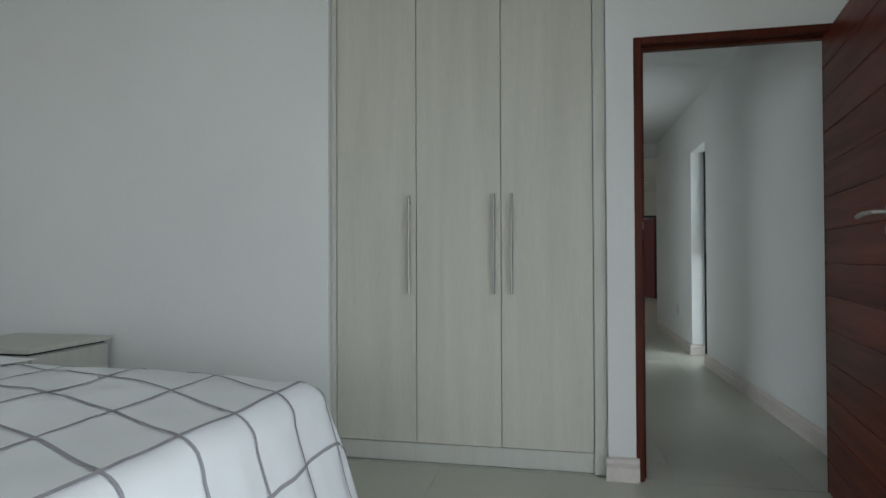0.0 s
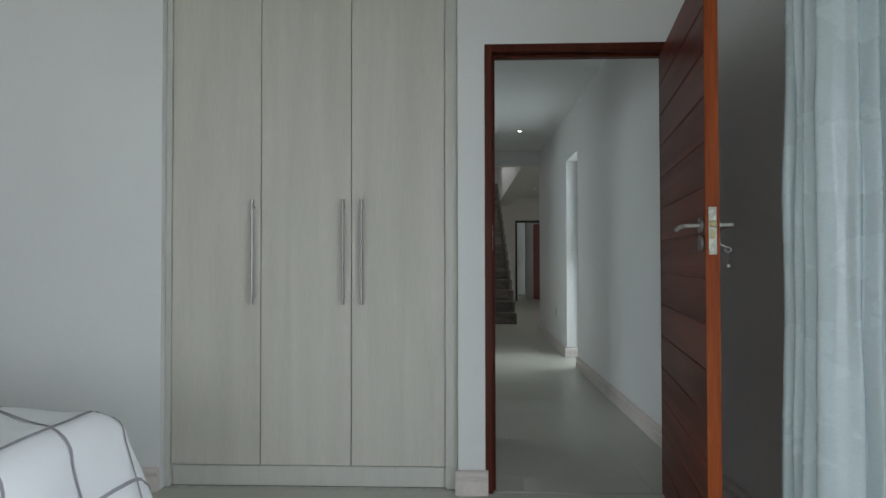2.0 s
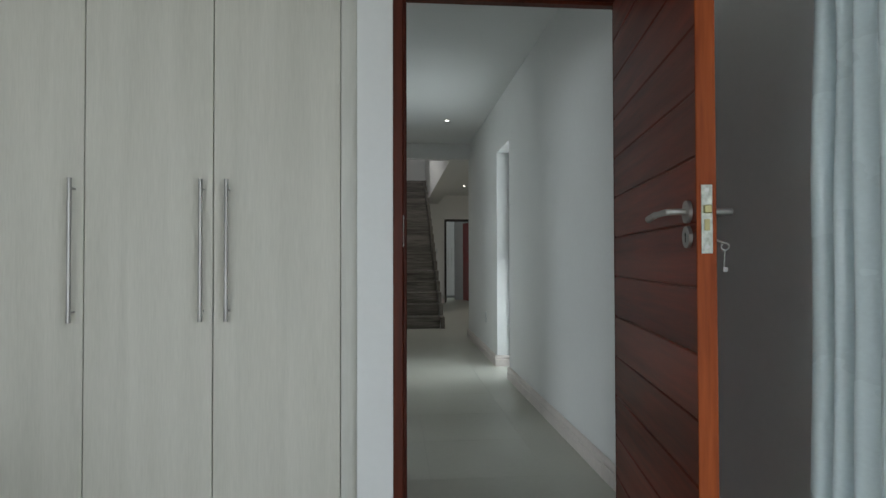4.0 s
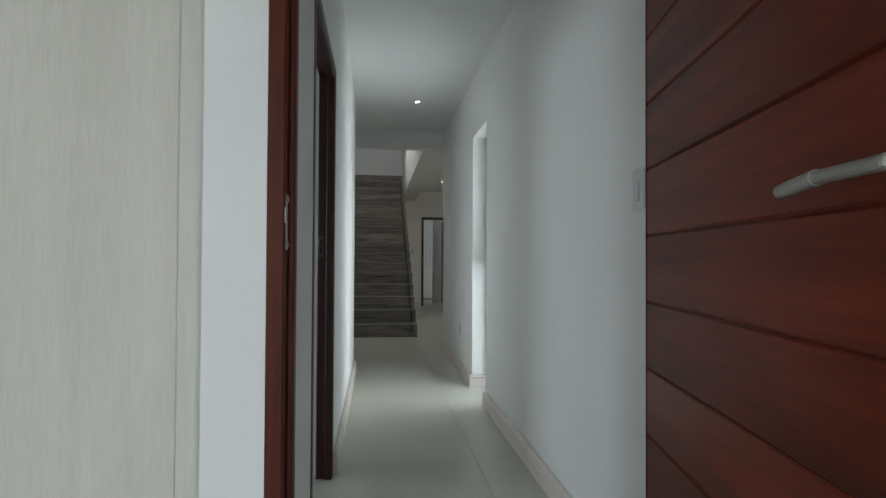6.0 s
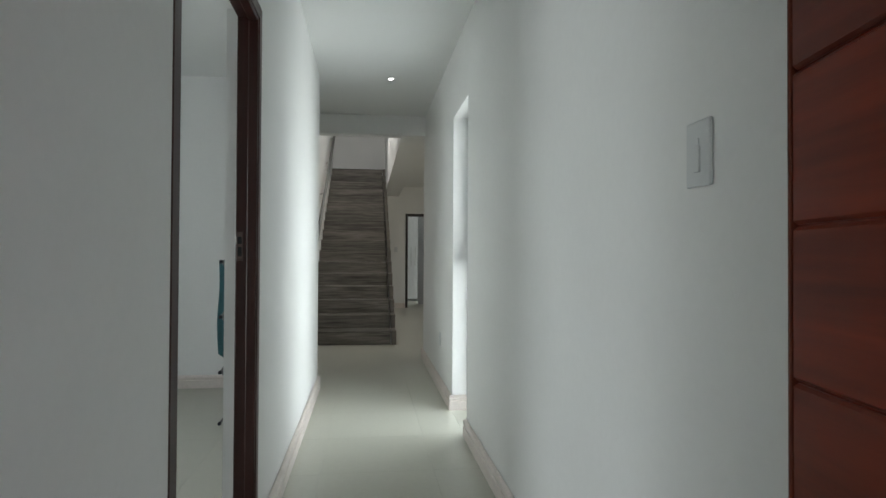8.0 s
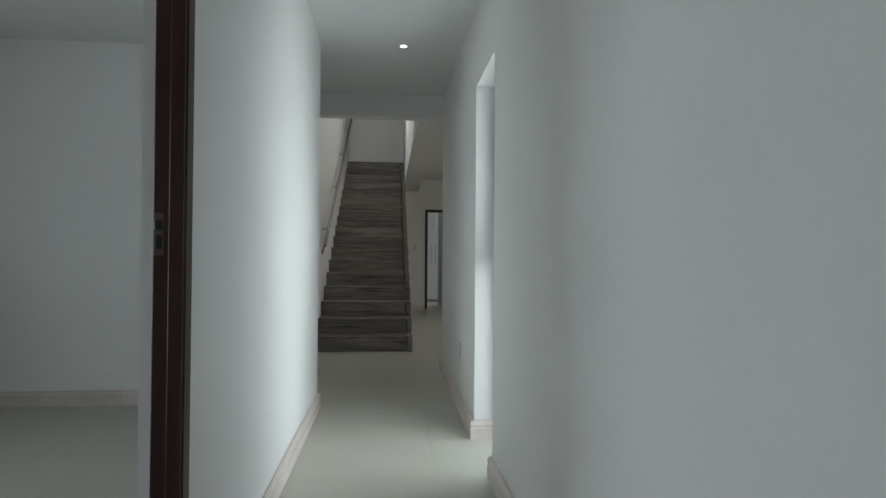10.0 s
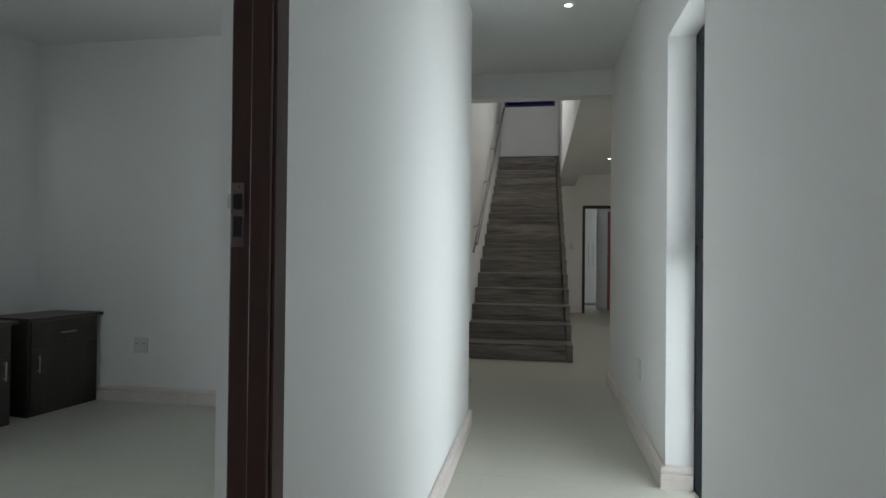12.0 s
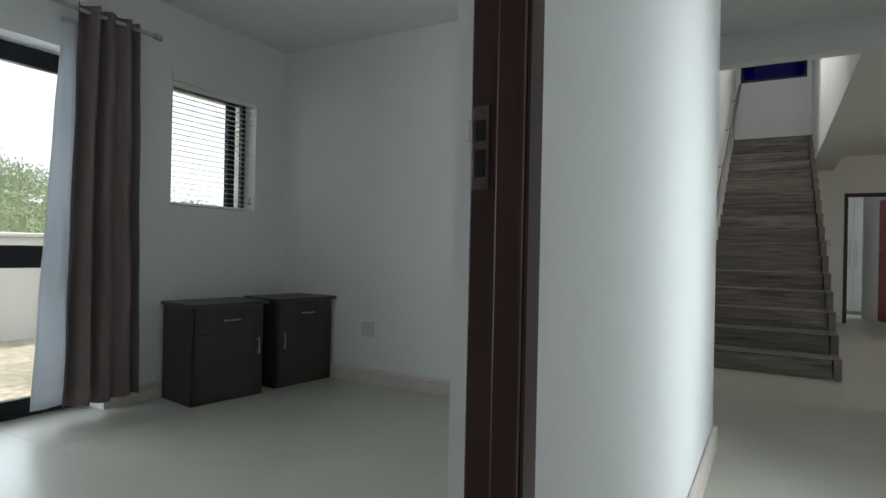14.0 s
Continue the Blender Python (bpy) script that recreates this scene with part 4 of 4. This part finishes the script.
# ---- far room ----
cup = thing("tall_cupboard", (1.85, 18.0, 0), "tall white cupboard with long bar handles in the far room", "cupboard")
bm = B()
box(bm, 1.30, 2.66, 17.62, 18.2, 0.06, 2.40, 0.003)
part("body", bm, WHITE, cup)
for x0_, x1_ in ((1.305, 2.075), (2.08, 2.655)):
    bm = B()
    box(bm, x0_, x1_, 17.60, 17.618, 0.08, 2.39, 0.002)
    dd = part("door", bm, WHITE, cup)
    bm = B()
    hx = x1_ - 0.05 if x0_ < 1.5 else x0_ + 0.05
    rod(bm, (hx, 17.57, 0.9), (hx, 17.57, 1.4), 0.007, 10)
    rod(bm, (hx, 17.57, 0.95), (hx, 17.60, 0.95), 0.005, 8)
    rod(bm, (hx, 17.57, 1.35), (hx, 17.60, 1.35), 0.005, 8)
    part("handle", bm, DULL_STEEL, dd)
bm = B()
box(bm, 1.32, 2.64, 17.66, 18.19, 0.0, 0.06)
part("plinth", bm, GREY, cup)
bm = B()
box(bm, 2.13, 3.4, 16.75, 16.85, 0.0, H - 0.005, 0.002)
tagged(part("partition_panel", bm, GREY), "plain grey partition panel beside the cupboard", "partition")
d3 = thing("door_3", (0, 0, 0), "half-open red-brown door in the far doorway", "door", kind="structure")
BASES[d3.name] = Matrix.Identity(4)
bm = B()
box(bm, 0, 0.78, 0, 0.04, 0.008, 2.045, 0.002)
part("leaf", bm, REDDOOR, d3)
bm = B()
rod(bm, (0.71, 0.04, 1.19), (0.71, 0.09, 1.19), 0.009, 10)
rod(bm, (0.71, 0.09, 1.19), (0.59, 0.09, 1.19), 0.009, 10)
part("lever_handle", bm, STEEL, d3)
d3.matrix_basis = pose(2.555, FY + 0.11, 0, 0, 0, 104)

# ---- drying rack ----
rack = thing("drying_rack", (0.06, 7.05, 0), "folding metal drying rack hung with teal and red cloths", "drying rack")
RX0, RX1, RY0, RY1 = -0.068, 0.19, 6.78, 7.27


def tube(name, a, b, r=0.008, mat=None):
    bm = B()
    rod(bm, a, b, r, 10)
    part(name, bm, mat or RACK, rack)


LV = (0.02, 0.36, 0.73, 1.10)
for y in (RY0, RY1):
    for k in range(3):
        nm = "leg" if k == 0 else "strut"
        tube(nm, (RX0, y, LV[k]), (RX1, y, LV[k + 1]))
        tube(nm, (RX1, y + 0.018, LV[k]), (RX0, y + 0.018, LV[k + 1]))
for x in (RX0, RX1):
    for z in LV:
        tube("crossbar", (x, RY0 - 0.02, z), (x, RY1 + 0.02, z), 0.007)
        for y in (RY0 - 0.02, RY1 + 0.02):
            bm = B()
            ball(bm, (x, y, z), 0.013, 10)
            part("joint", bm, BLACK, rack)
for z in LV[1:]:
    for y in (RY0 + 0.05, RY0 + 0.2, RY0 + 0.35):
        tube("drying_bar", (RX0, y, z), (RX1, y, z), 0.004)
for nm, mat, xa, xb, yo, lab in (("towel", TEAL, -0.092, 0.052, 0.03, "teal towel hung over the drying rack"), ("cloth", RED, 0.035, 0.18, 0.045, "red cloth hung over the drying rack")):
    bm = B()
    n = 24
    rows = []
    for k in range(2 * n + 1):
        v = abs(k - n) / n
        side = -1 if k < n else 1
        rows.append([bm.verts.new((xa + (xb - xa) * u + 0.006 * math.sin(7 * v), RY0 + yo + side * 0.008 * min(1, v * 6) + 0.010 * v * math.sin(14 * u + side), 1.108 - 0.66 * v * (0.95 + 0.05 * math.sin(5 * u)))) for u in [i / n for i in range(n + 1)]])
    for k in range(2 * n):
        for i in range(n):
            bm.faces.new((rows[k][i], rows[k + 1][i], rows[k + 1][i + 1], rows[k][i + 1]))
    ob = tagged(part(nm, bm, mat, smooth=True), lab, "towel" if nm == "towel" else "cloth")
    thicken(ob, 0.006)

# ---- outside ----
solid("ground", GRASS, [(-400, 400, -400, 400, -0.6, -0.32)], "dry sandy grass around the house", "ground")
solid("garden_lawn", GRASS, [(-14.0, R2X - RT, -6, 40, -0.32, -0.12)], "patchy dry lawn outside the patio door", "lawn")
bw = thing("garden_wall", (-7.1, 12, -0.12), "white painted boundary wall across the garden", "garden wall", kind="structure")
bm = B()
box(bm, -7.2, -7.0, -6, 40, -0.13, 1.10, 0.01)
part("wall", bm, WHITE, bw)
bm = B()
box(bm, -7.25, -6.95, -6, 40, 1.10, 1.15, 0.01)
part("coping", bm, WHITE, bw)

# wooded hillside: many leaf clumps on a bank
def hill_fall(y):
    """The bank is lower towards +y."""
    return min(1.1, max(0.3, 1 - 0.4 * (y - 23) / 14))


rnd = random.Random(5)
bm = B()
hill = [[None] * 41 for _ in range(13)]
for i in range(13):
    for j in range(41):
        x, y = -24 - 6 * i, -60 + 5 * j
        hill[i][j] = bm.verts.new((x, y, -0.4 + 11.0 * hill_fall(y) * (1 - math.exp(-i / 4.0)) * (0.8 + 0.35 * noise.noise(Vector((x / 30, y / 30, 0))))))
for i in range(12):
    for j in range(40):
        bm.faces.new((hill[i][j], hill[i + 1][j], hill[i + 1][j + 1], hill[i][j + 1]))
tagged(part("hillside", bm, LEAF, smooth=True), "green wooded bank beyond the garden wall", "hillside", kind="structure")
bm = B()
verts, faces = [], []
for c in range(900):
    i = rnd.random() ** 1.6
    x, y = -25 - 45 * i, rnd.uniform(-30, 80)
    z = -0.4 + 9.8 * hill_fall(y) * (1 - math.exp(-i * 7.5 / 4.0))
    R = rnd.uniform(0.9, 2.2)
    for k in range(300):
        d = Vector((rnd.gauss(0, 1), rnd.gauss(0, 1), rnd.gauss(0, 1))).normalized() * R * rnd.uniform(0.6, 1.05)
        p = Vector((x, y, z + 0.5 * R)) + Vector((d.x, d.y, d.z * 0.75))
        u = Vector((rnd.gauss(0, 1), rnd.gauss(0, 1), rnd.gauss(0, 1))).normalized()
        w = u.orthogonal().normalized()
        s = rnd.uniform(0.04, 0.10)
        q = len(verts)
        verts += [p + u * s, p + w * s * 0.6, p - u * s, p - w * s * 0.6]
        faces.append((q, q + 1, q + 2, q + 3))
bm.free()
me = bpy.data.meshes.new("bush_leaves")
me.from_pydata([tuple(v) for v in verts], [], faces)
me.materials.append(LEAF)
tagged(new("bushes", me), "dense green bushes on the far bank", "bushes", kind="stuff")


# ---- floor tiles ----
def tiles(x0, x1, y0, y1, size, ox, oy, floor_ob, done):
    """Square tiles clipped to a rectangle, joints 2 mm."""
    j = 0.0005
    i0, i1 = math.floor((x0 - ox) / size), math.ceil((x1 - ox) / size)
    k0, k1 = math.floor((y0 - oy) / size), math.ceil((y1 - oy) / size)
    for i in range(i0, i1):
        for k in range(k0, k1):
            a, b = max(x0, ox + i * size) + j, min(x1, ox + (i + 1) * size) - j
            c, d = max(y0, oy + k * size) + j, min(y1, oy + (k + 1) * size) - j
            if b - a < 0.02 or d - c < 0.02:
                continue
            w, l = round(b - a, 3), round(d - c, 3)
            if (w, l) not in done:
                bm = B()
                box(bm, -w / 2, w / 2, -l / 2, l / 2, -0.008, 0.0)
                done[(w, l)] = mesh_of("tile", bm, TILE)
            ob = new("tile", done[(w, l)])
            ob.parent = floor_ob
            ob.location = ((a + b) / 2, (c + d) / 2, 0.0)


floor_ob = bpy.data.objects["floor"]
done = {}
tiles(-3.6, 1.56, -2.6, YD + 0.02, 0.6, -0.466, 2.957, floor_ob, done)
tiles(XW, 1.53, YD + 0.022, RE, 0.6, 1.263, 6.417, floor_ob, done)
tiles(1.53, 1.67, WINA, WINB, 0.6, 1.53, 6.417, floor_ob, done)
tiles(R2X - RT, XW, 3.94, R2Y, 0.6, -0.6, 4.1, floor_ob, done)
tiles(-0.0, 5.8, RE, FY + 0.14, 0.6, 0.66, 9.45, floor_ob, done)
tiles(0.9, 5.06, FY + 0.14, 19.4, 0.6, 0.66, 15.84, floor_ob, done)
